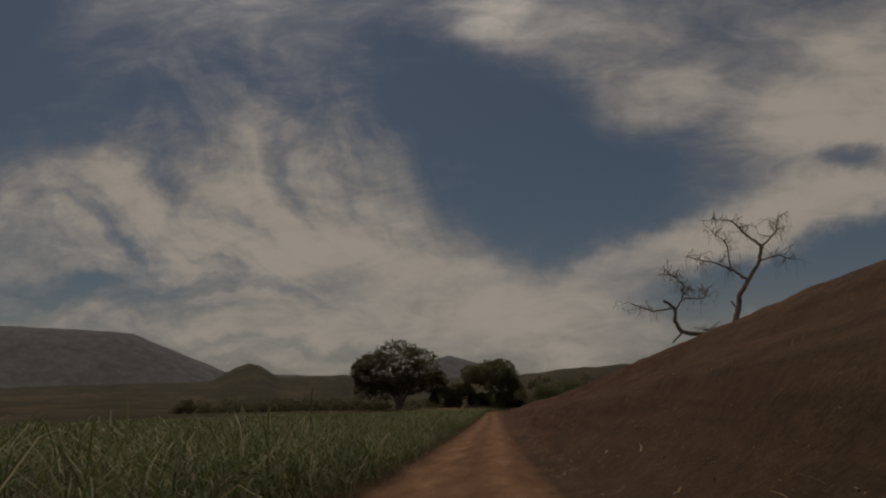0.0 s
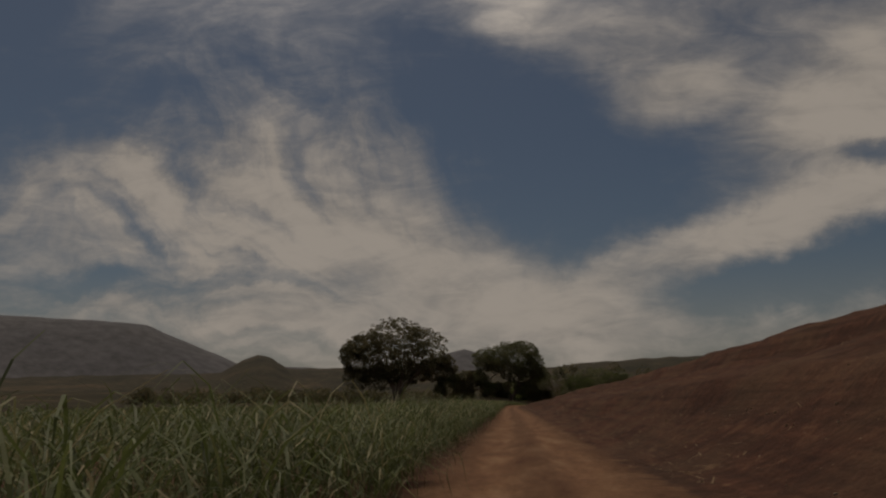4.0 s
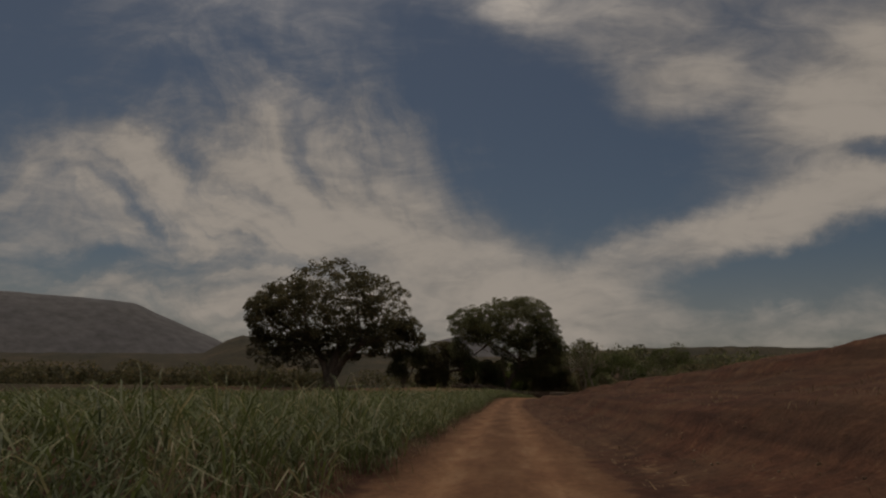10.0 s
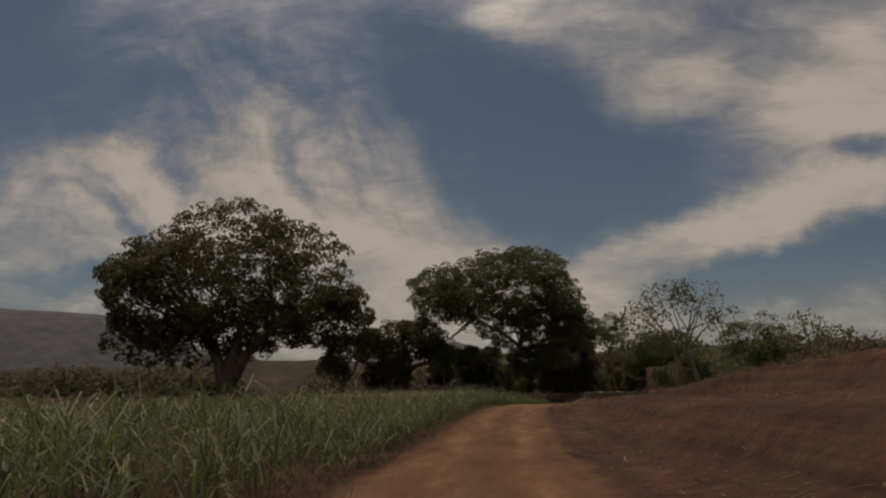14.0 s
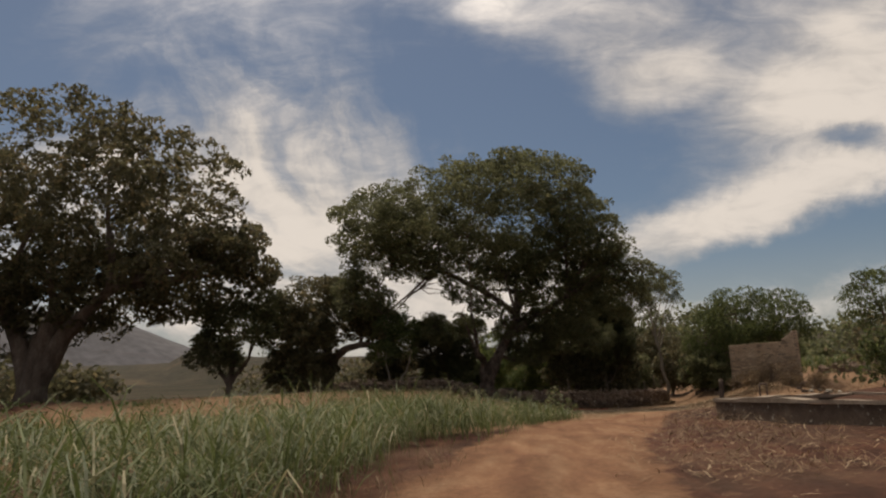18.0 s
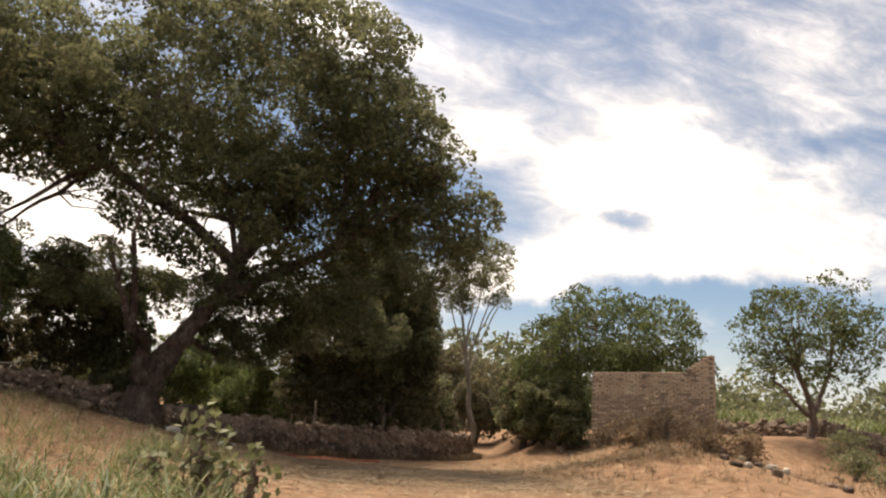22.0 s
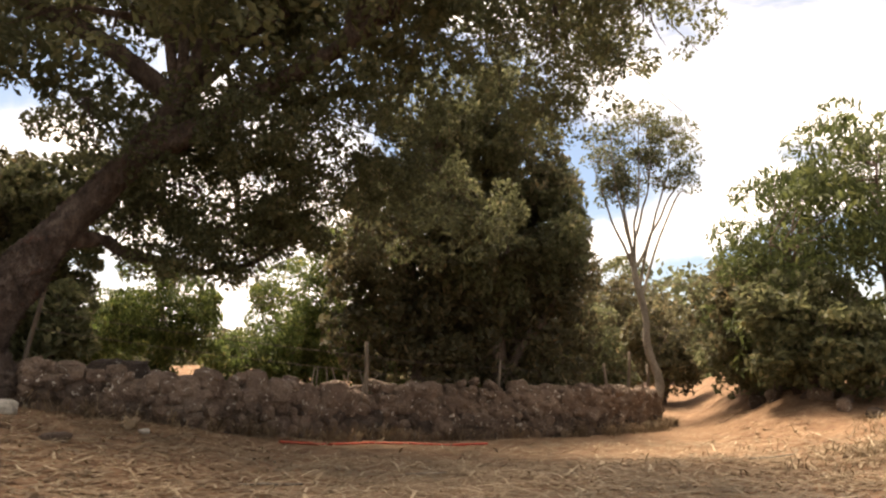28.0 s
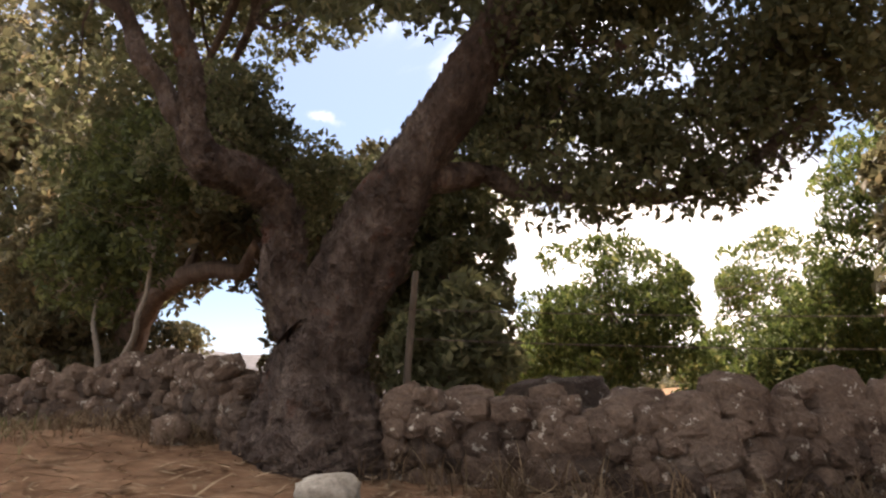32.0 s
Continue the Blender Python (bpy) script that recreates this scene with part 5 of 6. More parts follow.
def dry_wall(name, line, top, label, seed, single, thick=0.5, foot=0.1, small=0.72):
    """A dry stone wall on a polyline: stones laid in rough courses on both faces and along the top, over a packed core."""
    rng = np.random.default_rng(seed)
    length = along(line, 0)[2]
    x0, y0 = line[0]
    root = thing(name, (x0, y0, gz(x0, y0)), label, "wall", kind="structure")
    base = np.array([x0, y0, gz(x0, y0)])
    rest, made = Pile(), 0
    n = int(length / 0.4) + 1
    core = []
    for i in range(n + 1):
        p, d, _ = along(line, length * i / n)
        nrm = np.array([d[1], -d[0]])
        z = gz(*p)
        for side, zz in ((1, z - 0.2), (1, top(*p) - 0.14), (-1, top(*p) - 0.14), (-1, z - 0.2)):
            core.append(np.r_[p + nrm * side * thick * 0.2, zz] - base)
    q = (np.arange(n) * 4)[:, None]
    f = np.concatenate([q + np.array([[a, a + 4, (a + 1) % 4 + 4, (a + 1) % 4]]) for a in range(4)])
    part_np("core", np.array(core), f, M_STONE, root)
    spots = []
    for side in (1, -1, 0):
        row = 0
        while row < 11:
            s = rng.uniform(0, 0.2)
            any_put = False
            while s < length:
                L = (rng.uniform(0.15, 0.29) if rng.random() < small else rng.uniform(0.32, 0.52)) * (1.2 if row == 0 else 1.0)
                H = L * rng.uniform(0.55, 0.8) + 0.07
                p, d, _ = along(line, s + L / 2)
                nrm = np.array([d[1], -d[0]])
                z0 = gz(*p)
                t = top(*p) + 0.09 * rng.normal()
                if side:
                    z = z0 - foot + 0.1 + 0.172 * row + 0.045 * rng.normal()
                    ok = z < t - 0.04
                    c = p + nrm * side * (thick * 0.5 - 0.13 + 0.04 * rng.normal())
                else:
                    z = t - 0.02 + 0.04 * rng.normal()
                    ok = row == 0
                    c = p + nrm * 0.14 * rng.normal()
                if ok:
                    any_put = True
                    spots.append((side, np.r_[c, z], math.atan2(d[1], d[0]) + 0.2 * rng.normal(), (L * 1.08, rng.uniform(0.3, 0.44), H * 1.06), rng.integers(10), rng.normal() * 0.22))
                s += L * 0.94
            row += 1
            if not any_put:
                break
    for side, c, yaw, size, k, tip in spots:
        m = Matrix.LocRotScale(Vector(c - base), Euler((tip, tip * 0.7, yaw)), Vector(size))
        if side >= 0 and made < single:
            ob = new("stone", STONES[k])
            ob.parent, ob.matrix_basis = root, m
            made += 1
        else:
            me = STONES[k]
            V = np.empty(len(me.vertices) * 3, np.float32)
            me.vertices.foreach_get("co", V)
            F = np.empty(len(me.loops), np.int32)
            me.loops.foreach_get("vertex_index", F)
            M = np.array(m)
            rest.add(V.reshape(-1, 3) @ M[:3, :3].T + M[:3, 3], F.reshape(-1, 4))
    if rest.n:
        tagged(part_np("stones", *rest.get(), M_STONE, root), kind="stuff")
    return root


WALL_R = [(0.75, 178.75), (2.2, 179.4), (3.7, 180.1), (5.0, 181.6), (6.7, 184.0), (9.5, 185.6), (12.9, 187.3), (15.0, 189.6), (16.2, 191.7)]
WALL_L = [(-11.5, 177.2), (-8.0, 178.0), (-5.0, 178.6), (-2.6, 178.9), (-0.75, 178.4)]
dry_wall("stone_wall_lane", WALL_R, lambda x, y: float(np.interp(x, [0.8, 2.4, 4, 5, 6.5, 10, 13, 17], [1.42, 1.22, 1.12, 1.02, 0.98, 1.0, 1.0, 0.85])), "rough dry wall of dark lichen-spotted lava stones", 301, 300)
RUBBLE = [(31.6, 194.5), (33.4, 192.2), (34.8, 189.8), (35.8, 187.0), (36.4, 184.0), (36.6, 181.0)]
dry_wall("rubble_wall_field", RUBBLE, lambda x, y: gz(x, y) + 0.62 + 0.15 * math.sin(y * 1.9), "low tumbled wall of dark stones before the green field", 303, 0, 0.8)
dry_wall("stone_wall_road", WALL_L, lambda x, y: gz(x, y) + 0.76, "tumbled dry wall of dark lava stones beside the road", 302, 200, small=0.97)


def rock(name, x, y, size, mat, label, seed, sink=0.25, category="rock", yaw=0.4):
    ob = new(name, lump_mesh(name, seed, mat, 7, 0.1, 0.35))
    ob.matrix_basis = Matrix.LocRotScale(Vector((x, y, gz(x, y) + size[2] * (0.5 - sink))), Euler((0.05, -0.04, yaw)), Vector(size))
    return tagged(ob, label, category)


rock("boulder", 1.47, 177.2, (0.45, 0.34, 0.26), M_PALESTONE, "smooth pale grey boulder half sunk in red dirt", 310)
rock("boulder", 1.6, 180.9, (1.3, 0.9, 1.05), M_STONE, "large brown boulder behind the stone wall", 311, 0.1)
rock("boulder", -1.7, 177.9, (0.36, 0.32, 0.34), M_STONE, "dark lava boulder fallen against the wall foot", 312, 0.2, yaw=1.1)
rock("stone", 3.55, 178.0, (0.16, 0.13, 0.1), M_PALESTONE, "small white stone on the dirt", 313)
rock("stone", 3.4, 175.4, (0.36, 0.22, 0.13), M_STONE, "flat dark stone lying on the dirt", 314)


rng = np.random.default_rng(345)
for i in range(9):
    u = i / 8
    rock("stone", 18.0 + 0.75 * u + 0.15 * rng.normal(), 187.0 - 4.6 * u + 0.2 * rng.normal(), (rng.uniform(0.25, 0.45), rng.uniform(0.2, 0.32), rng.uniform(0.25, 0.42)), M_STONE, "rough stone set in a row beside the lane", 350 + i, 0.2, "rock", rng.uniform(0, 3))
for i in range(9):
    rock("stone", rng.uniform(24, 33), rng.uniform(171, 180), (rng.uniform(0.2, 0.4), rng.uniform(0.18, 0.3), rng.uniform(0.12, 0.25)), M_STONE, "loose dark stone on the ground by the ruin", 480 + i, 0.25, "rock", rng.uniform(0, 3))
for i in range(12):
    rock("stone", 22.4 + 1.0 * rng.normal(), 174.3 + 0.8 * rng.normal(), (rng.uniform(0.2, 0.45), rng.uniform(0.18, 0.35), rng.uniform(0.15, 0.3)), M_PALESTONE if i % 3 == 0 else M_STONE, "loose stone of the rubble on the mound", 365 + i, 0.2, "rock", rng.uniform(0, 3))


# ---------------------------------------------------------------- posts, wire and hose
def post(x, y, height, lean, label, seed, group="", r=0.06, z=None, mat=None):
    rng = np.random.default_rng(seed)
    z = gz(x, y) if z is None else z
    pts = np.stack([np.linspace(0, lean[0], 6), np.linspace(0, lean[1], 6), np.linspace(-0.3, height, 6)], -1) + 0.012 * rng.normal(size=(6, 3))
    V, F = tube(pts, np.linspace(r, r * 0.8, 6), 8, 0.05, rng)
    top = np.arange(len(V) - 8, len(V))
    F = np.concatenate([F, [[top[0], top[1], top[2], top[3]], [top[0], top[3], top[4], top[7]], [top[4], top[5], top[6], top[7]]]])
    ob = new("fence_post", mesh_np("fence_post", V, F, mat or M_WOOD, True))
    ob.location = (x, y, z)
    return tagged(ob, label, "post", group)


POSTS = [(6.75, 183.75, 2.45, (-0.03, 0.02), 0.06), (0.1, 179.75, 2.15, (0.36, 0.1), 0.05), (14.3, 189.5, 2.2, (-0.25, 0.05), 0.06), (14.95, 190.1, 2.6, (0.12, 0), 0.07), (16.0, 191.4, 2.2, (0.03, 0), 0.06), (10.3, 186.6, 2.2, (0.05, 0), 0.05)]
for i, (x, y, h, lean, r) in enumerate(POSTS):
    post(x, y, h, lean, "weathered grey wooden fence post leaning behind the stone wall", 320 + i, "posts behind the wall", r)
post(-6.4, -88.0, 2.6, (0.02, 0), "dark wooden stake standing among the cane", 336, "posts by the road", 0.035, mat=M_BARK)
post(8.16, 147.9, 0.78, (0.03, 0), "short dark wooden post beside the basin", 330, "posts by the road", 0.085, z=0.9, mat=M_BARK)
post(15.4, 150.5, 2.2, (0.05, 0), "grey wooden gate post on the shelf by the ruin", 334, "posts by the road", 0.08)


def cable(name, pts, r, mat, label, category, sag=0.0):
    P = []
    for a, b in zip(pts[:-1], pts[1:]):
        t = np.linspace(0, 1, 9)[:, None]
        q = np.array(a) * (1 - t) + np.array(b) * t
        q[:, 2] -= (sag * 4 * t * (1 - t))[:, 0]
        P.append(q)
    P = np.concatenate(P)
    V, F = tube(P, np.full(len(P), r), 5)
    return tagged(new(name, mesh_np(name, V, F, mat, True)), label, category)


for k, h in enumerate((1.45, 1.85)):
    cable("fence_wire", [(0.4, 179.72, 0.9 + h * 0.9), (6.74, 183.77, h + 0.0), (10.3, 186.6, h - 0.2), (14.9, 190.1, h - 0.25), (16.0, 191.4, h - 0.25)], 0.006, M_WIRE, "thin rusty fence wire strung between posts", "wire", 0.05)
for k, h in enumerate((4.5, 4.15)):
    cable("overhead_cable", [(-60, 230, h + 5), (-14, 196, h + 0.2), (24, 206, h + 3)], 0.012, M_WIRE, "thin dark cable hanging behind the trees", "cable", 0.4)
pz = 1.0
cable("pipe_frame", [(9.7, 148.7, pz - 0.2), (9.7, 148.7, pz + 0.45), (9.95, 148.75, pz + 0.45), (9.95, 148.75, pz - 0.2)], 0.03, M_WIRE, "bent rusty pipe standing in the ground", "pipe")
hx = np.array([(5.4, 180.2), (6.2, 181.3), (7.0, 182.3), (7.9, 182.9), (8.9, 183.0), (9.8, 183.4)])
cable("hose", [(x, y, gz(x, y) + 0.03) for x, y in hx], 0.028, M_RED, "faded red plastic hose lying on the dirt", "hose")
rng = np.random.default_rng(347)
for i in range(9):
    x, y = 5.6 + 0.16 * i + 0.05 * rng.normal(), 182.5 + 0.16 * i
    cable("cut_stem", [(x, y, 0.7), (x + 0.04 * rng.normal(), y, 1.15 + 0.18 * rng.random()), (x + 0.08 * rng.normal(), y, 1.35 + 0.2 * rng.random())], 0.014, M_PALEBARK, "pale cut stem sticking up behind the wall", "stem")
bag = new("crumpled_bag", lump_mesh("crumpled_bag", 340, M_STRAW, 6, 0.45, 0.3))
bag.matrix_basis = Matrix.LocRotScale(Vector((3.28, 178.0, gz(3.28, 178.0) + 0.1)), Euler((0.2, 0.1, 0.5)), Vector((0.18, 0.15, 0.18)))
tagged(bag, "crumpled yellowed sack lying on the verge", "bag")


# ---------------------------------------------------------------- brick ruin
def brick_mesh():
    bm = bmesh.new()
    bmesh.ops.create_cube(bm, size=1.0)
    bmesh.ops.scale(bm, vec=(0.285, 0.14, 0.084), verts=bm.verts)
    bmesh.ops.bevel(bm, geom=bm.edges[:], offset=0.008, segments=1, affect="EDGES")
    me = bpy.data.meshes.new("brick")
    bm.to_mesh(me)
    bm.free()
    me.materials.append(M_BRICK)
    return me


def ruin():
    rng = np.random.default_rng(350)
    a, b = np.array([19.1, 180.9]), np.array([22.45, 176.5])
    L = float(np.linalg.norm(b - a))
    d = (b - a) / L
    nrm = np.array([-d[1], d[0]]) * -1
    nrm = nrm if nrm[1] < 0 or nrm[0] < 0 else -nrm
    z0 = 0.7
    root = thing("brick_ruin", (*a, z0), "roofless ruined wall of old pale brick with a broken top", "ruin")
    yaw = math.atan2(d[1], d[0])

    def top(s):
        base = 3.68 - 0.05 * math.sin(s * 2.1)
        if s > L - 1.05:
            base = 4.42 - 0.6 * max(0, L - 0.15 - s)
        return base

    def wall_at(s, w, z):
        p = d * s + nrm * w
        return np.array([p[0], p[1], z])

    # mortar body with a broken top
    n = 24
    cut = []
    for i in range(n + 1):
        s = L * i / n
        h = top(s) - 0.05 - 0.05 * rng.random()
        cut += [wall_at(s, 0.0, -0.6), wall_at(s, 0.0, h), wall_at(s, -0.32, h), wall_at(s, -0.32, -0.6)]
    q = (np.arange(n) * 4)[:, None]
    faces = np.concatenate([q + np.array([[k, k + 4, (k + 1) % 4 + 4, (k + 1) % 4]]) for k in range(4)] + [np.array([[0, 1, 2, 3], [4 * n + 3, 4 * n + 2, 4 * n + 1, 4 * n]])])
    part_np("masonry", np.array(cut), faces, M_MORTAR, root)
    me, made, rest = brick_mesh(), 0, Pile()
    rows = int(4.8 / 0.1)
    cells = [(r, k) for r in range(rows) for k in range(int(L / 0.31) + 1)]
    for r, k in cells:
        s = 0.14 + k * 0.31 + (0.155 if r % 2 else 0)
        z = -0.3 + 0.1 * r
        if s > L - 0.1 or z > top(s) - 0.03 or rng.random() < 0.012:
            continue
        plaster = 1.2 < s < 2.4 and 1.2 < z < 2.0 and rng.random() < 0.12
        if plaster:
            continue
        m = Matrix.LocRotScale(Vector(wall_at(s + 0.012 * rng.normal(), -0.056 + 0.009 * rng.normal(), z + 0.005 * rng.normal())), Euler((0.03 * rng.normal(), 0.018 * rng.normal(), yaw + 0.03 * rng.normal())), Vector((rng.uniform(0.86, 1.05), 1, rng.uniform(0.86, 1.1))))
        if made < 300 and z > 0.9:
            ob = new("brick", me)
            ob.parent, ob.matrix_basis = root, m
            made += 1
        else:
            V = np.array([m @ v.co for v in me.vertices])
            for poly in me.polygons:
                if len(poly.vertices) == 4:
                    rest.v.append(V[list(poly.vertices)])
                    rest.f.append(np.arange(4)[None] + rest.n)
                    rest.n += 4
    tagged(part_np("bricks", *rest.get(), M_BRICK, root), kind="stuff")
    # end of the wall
    for r in range(rows):
        for s, w in ((0.055, -0.16), (L - 0.055, -0.16)):
            z = -0.3 + 0.1 * r
            if z < top(min(max(s, 0), L)) - 0.04:
                ob = new("brick", me)
                ob.parent = root
                ob.matrix_basis = Matrix.LocRotScale(Vector(wall_at(s, w, z)), Euler((0, 0, yaw + math.pi / 2 + 0.02 * rng.normal())), None)
    return root


ruin()


# ---------------------------------------------------------------- water basin on the shelf
def basin():
    P = np.array([(6.8, 144.0), (9.3, 133.8), (13.8, 135.3), (11.3, 146.0)])
    root = thing("water_basin", (6.8, 144.0, 0.0), "low empty stone water basin with a stained concrete rim", "basin")
    o = np.array([6.8, 144.0])
    rim = 1.12
    cen = P.mean(0)
    rng = np.random.default_rng(360)
    for i in range(4):
        a, b = P[i], P[(i + 1) % 4]
        ai, bi = a + (cen - a) * 0.09, b + (cen - b) * 0.09
        for nm, zlo, zhi, grow, mat in (("side", -0.6, rim - 0.1, 0.0, M_STONE), ("rim", rim - 0.1, rim, 0.012, M_CONC)):
            m = 12
            t = np.linspace(0, 1, m)[:, None]
            out = (a * (1 - t) + b * t) + (a - cen) * grow
            inn = (ai * (1 - t) + bi * t) - (a - cen) * grow
            wob = 0.025 * rng.normal(size=(m, 1))
            V = np.concatenate([np.c_[out - o, np.full(m, zlo)], np.c_[out - o, zhi + wob], np.c_[inn - o, zhi + wob], np.c_[inn - o, np.full(m, zlo)]])
            q = np.arange(m - 1)
            F = np.concatenate([np.stack([q + k * m, q + 1 + k * m, q + 1 + ((k + 1) % 4) * m, q + ((k + 1) % 4) * m], -1) for k in range(4)])
            F = np.concatenate([F, [[0, m, 2 * m, 3 * m], [m - 1, 4 * m - 1, 3 * m - 1, 2 * m - 1]]])
            part_np(nm, V, F, mat, root)
    V = np.c_[P + (cen - P) * 0.05 - o, np.full(4, 0.72)]
    part_np("floor", V, np.array([[0, 1, 2, 3]]), M_SOIL, root, "dry earth floor of the basin")
    return root


basin()


# ---------------------------------------------------------------- litter, dry grass and weeds
def straws(x, y, z, rng, length, tilt=0.12):
    n = len(x)
    a = rng.uniform(0, 2 * np.pi, n)
    L = length * rng.uniform(0.4, 1.6, n) ** 1.4
    w = np.clip(L * 0.04, 0.004, 0.017)
    dx, dy, dz = np.cos(a) * L, np.sin(a) * L, rng.normal(size=n) * tilt * L
    mx, my = dx * 0.5 + -dy * 0.08 * rng.normal(size=n), dy * 0.5 + dx * 0.08 * rng.normal(size=n)
    sx, sy = -np.sin(a) * w, np.cos(a) * w
    A = np.stack([x, y, z], -1)
    Mid = np.stack([x + mx, y + my, z + dz * 0.5 + 0.03 * L], -1)
    E = np.stack([x + dx, y + dy, z + dz], -1)
    S = np.stack([sx, sy, 0 * sx], -1)
    V = np.stack([A - S, A + S, Mid - S, Mid + S, E - S * 0.5, E + S * 0.5], 1).reshape(-1, 3)
    b = (np.arange(n) * 6)[:, None]
    F = np.concatenate([b + np.array([[0, 1, 3, 2]]), b + np.array([[2, 3, 5, 4]])])
    return V, F


rng = np.random.default_rng(370)
n = 42000
x, y = rng.uniform(-8, 22, n), rng.uniform(150, 196, n)
wt_ = np.exp(-((y - 176) / 12) ** 2) * (0.35 + 0.65 * (np.sin(x * 0.9 + y * 0.5) * np.cos(y * 0.8 - x * 0.3) > -0.1))
keep = rng.random(n) < wt_
x, y = x[keep], y[keep]
V, F = straws(x, y, ground_z(x, y) + 0.02, rng, 0.27)
lit = Pile()
lit.add(V, F)
x, y = rng.uniform(-6, 20, 16000), rng.uniform(160, 192, 16000)
V, F = leaf_quads(np.stack([x, y, 0 * x], -1), 0.065, rng, 0, 0.5)
V[:, 2] = np.repeat(ground_z(x, y), 4) + 0.02 + 0.22 * V[:, 2]
lit.add(V, F)
x, y = rng.uniform(-3, 17, 11000), rng.uniform(166, 184, 11000)
lit.add(*straws(x, y, ground_z(x, y) + 0.02, rng, 0.3, 0.08))
x, y = rng.uniform(-4, 20, 460), rng.uniform(164, 186, 460)
lit.add(*straws(x, y, ground_z(x, y) + 0.03, rng, 0.7, 0.05))
x, y = rng.uniform(1.5, 16, 24000), rng.uniform(168.5, 179.5, 24000)
V, F = leaf_quads(np.stack([x, y, 0 * x], -1), 0.085, rng, 0, 0.34)
V[:, 2] = np.repeat(ground_z(x, y), 4) + 0.035 + 0.25 * V[:, 2]
lit.add(V, F)
x, y = rng.uniform(2, 16, 5000), rng.uniform(169, 179, 5000)
lit.add(*straws(x, y, ground_z(x, y) + 0.035, rng, 0.34, 0.06))
tagged(new("leaf_litter", mesh_np("leaf_litter", *lit.get(), M_STRAW)), "dry straw and dead leaves scattered on the dirt", "litter", kind="stuff")
u = rng.random(5200)
x, y = 15.6 + 4.6 * u + 0.4 * rng.normal(size=5200), 178.0 - 3.2 * u + 0.45 * rng.normal(size=5200)
tagged(new("straw_heap", mesh_np("straw_heap", *straws(x, y, ground_z(x, y) + 0.02 + 0.12 * rng.random(5200), rng, 0.16, 0.3), M_STRAW)), "pale heap of dry straw at the foot of the mound", "litter", kind="stuff")
for i, (x, y, L, a) in enumerate(((21.0, 174.9, 1.9, 0.62), (9.8, 171.2, 1.1, 0.2), (11.4, 172.6, 0.9, -0.3), (6.2, 174.6, 0.8, 0.1), (8.2, 176.3, 0.7, 0.5), (14.2, 178.5, 0.9, 0.15))):
    line = [(x + L * k * math.cos(a), y + L * k * math.sin(a), gz(x + L * k * math.cos(a), y + L * k * math.sin(a)) + 0.04) for k in (0, 0.4, 0.7, 1)]
    cable("stick", line, 0.03 if L > 1.5 else 0.017, M_WOOD, "dry broken stick lying on the dirt", "stick")
n = 5200
x = rng.normal(size=n) * 1.1
y = rng.uniform(134, 153, n)
x = road_x(y) + 4.0 + x
hump = 0.28 * np.exp(-(((x - road_x(y) - 4.2) / 1.0) ** 2)) * np.exp(-(((y - 143) / 6) ** 2))
tagged(new("cane_trash", mesh_np("cane_trash", *straws(x, y, ground_z(x, y) + 0.02 + hump * rng.random(n), rng, 0.15, 0.3), M_TRASH)), "heap of dry broken cane leaves and sticks on the verge", "litter", kind="stuff")
n = 9000
y = rng.uniform(-130, 134, n)
x = road_x(y) + 2.0 + np.abs(rng.normal(size=n)) * 1.0
keep = rng.random(n) < 0.35 + 0.5 * (bumpy(x, y, 3) > 0.1)
x, y = x[keep], y[keep]
tagged(new("verge_litter", mesh_np("verge_litter", *straws(x, y, ground_z(x, y) + 0.015, rng, 0.13, 0.2), M_TRASH)), "thin dry straw strewn along the road verge", "litter", kind="stuff")

# pale gravel strewn along the ledges of the bank
M_GRAVEL = rough_mat("brown_gravel", [(0.3, (0.17, 0.115, 0.075)), (0.7, (0.34, 0.27, 0.2))], 0.8, 30, 0.95, 0.6, 0.01)
me = lump_mesh("pebble", 377, M_GRAVEL, 3, 0.12, 0.4)
pv = np.array([v.co for v in me.vertices])
pf = np.array([list(p.vertices) for p in me.polygons])
grav = Pile()
for i in range(1800):
    y = rng.uniform(-128, 132)
    wob = 0.5 * math.sin(y * 0.11) + 0.3 * math.sin(y * 0.37 + 1)
    x = float(road_x(y)) + (3.6 + wob + 0.5 * rng.normal() if i % 3 else 2.2 + 0.5 * rng.normal())
    s = 0.011 + 0.028 * rng.random() ** 2
    grav.add(pv * s * np.array([rng.uniform(0.8, 1.5), rng.uniform(0.8, 1.5), 0.8]) + np.array([x, y, gz(x, y) + s * 0.2]), pf)
tagged(new("gravel", mesh_np("gravel", *grav.get(), M_GRAVEL)), "pale brown gravel strewn along the foot of the bank", "gravel", kind="stuff")

M_DRY = leaf_mat("dry_grass", (0.12, 0.08, 0.05), (0.215, 0.152, 0.095), (0.31, 0.245, 0.16), 0.25, 0.75)
tuft = Pile()
for i in range(210):
    s = rng.uniform(0, 24)
    p, d, _ = along(WALL_R, s)
    q = p + np.array([d[1], -d[0]]) * rng.uniform(0.3, 0.85)
    m = rng.integers(8, 26)
    x, y = q[0] + 0.09 * rng.normal(size=m), q[1] + 0.09 * rng.normal(size=m)
    tuft.add(*blades(x, y, ground_z(x, y) - 0.02, rng.uniform(0.2, 0.62, m), rng, 0.006, 3, 0.9))
for i in range(480):
    x0, y0 = 20 + 2.6 * rng.normal(), 176.5 + 2.4 * rng.normal()
    m = rng.integers(6, 14)
    x, y = x0 + 0.12 * rng.normal(size=m), y0 + 0.12 * rng.normal(size=m)
    tuft.add(*blades(x, y, ground_z(x, y) - 0.02, rng.uniform(0.1, 0.36, m), rng, 0.009, 3, 0.9))
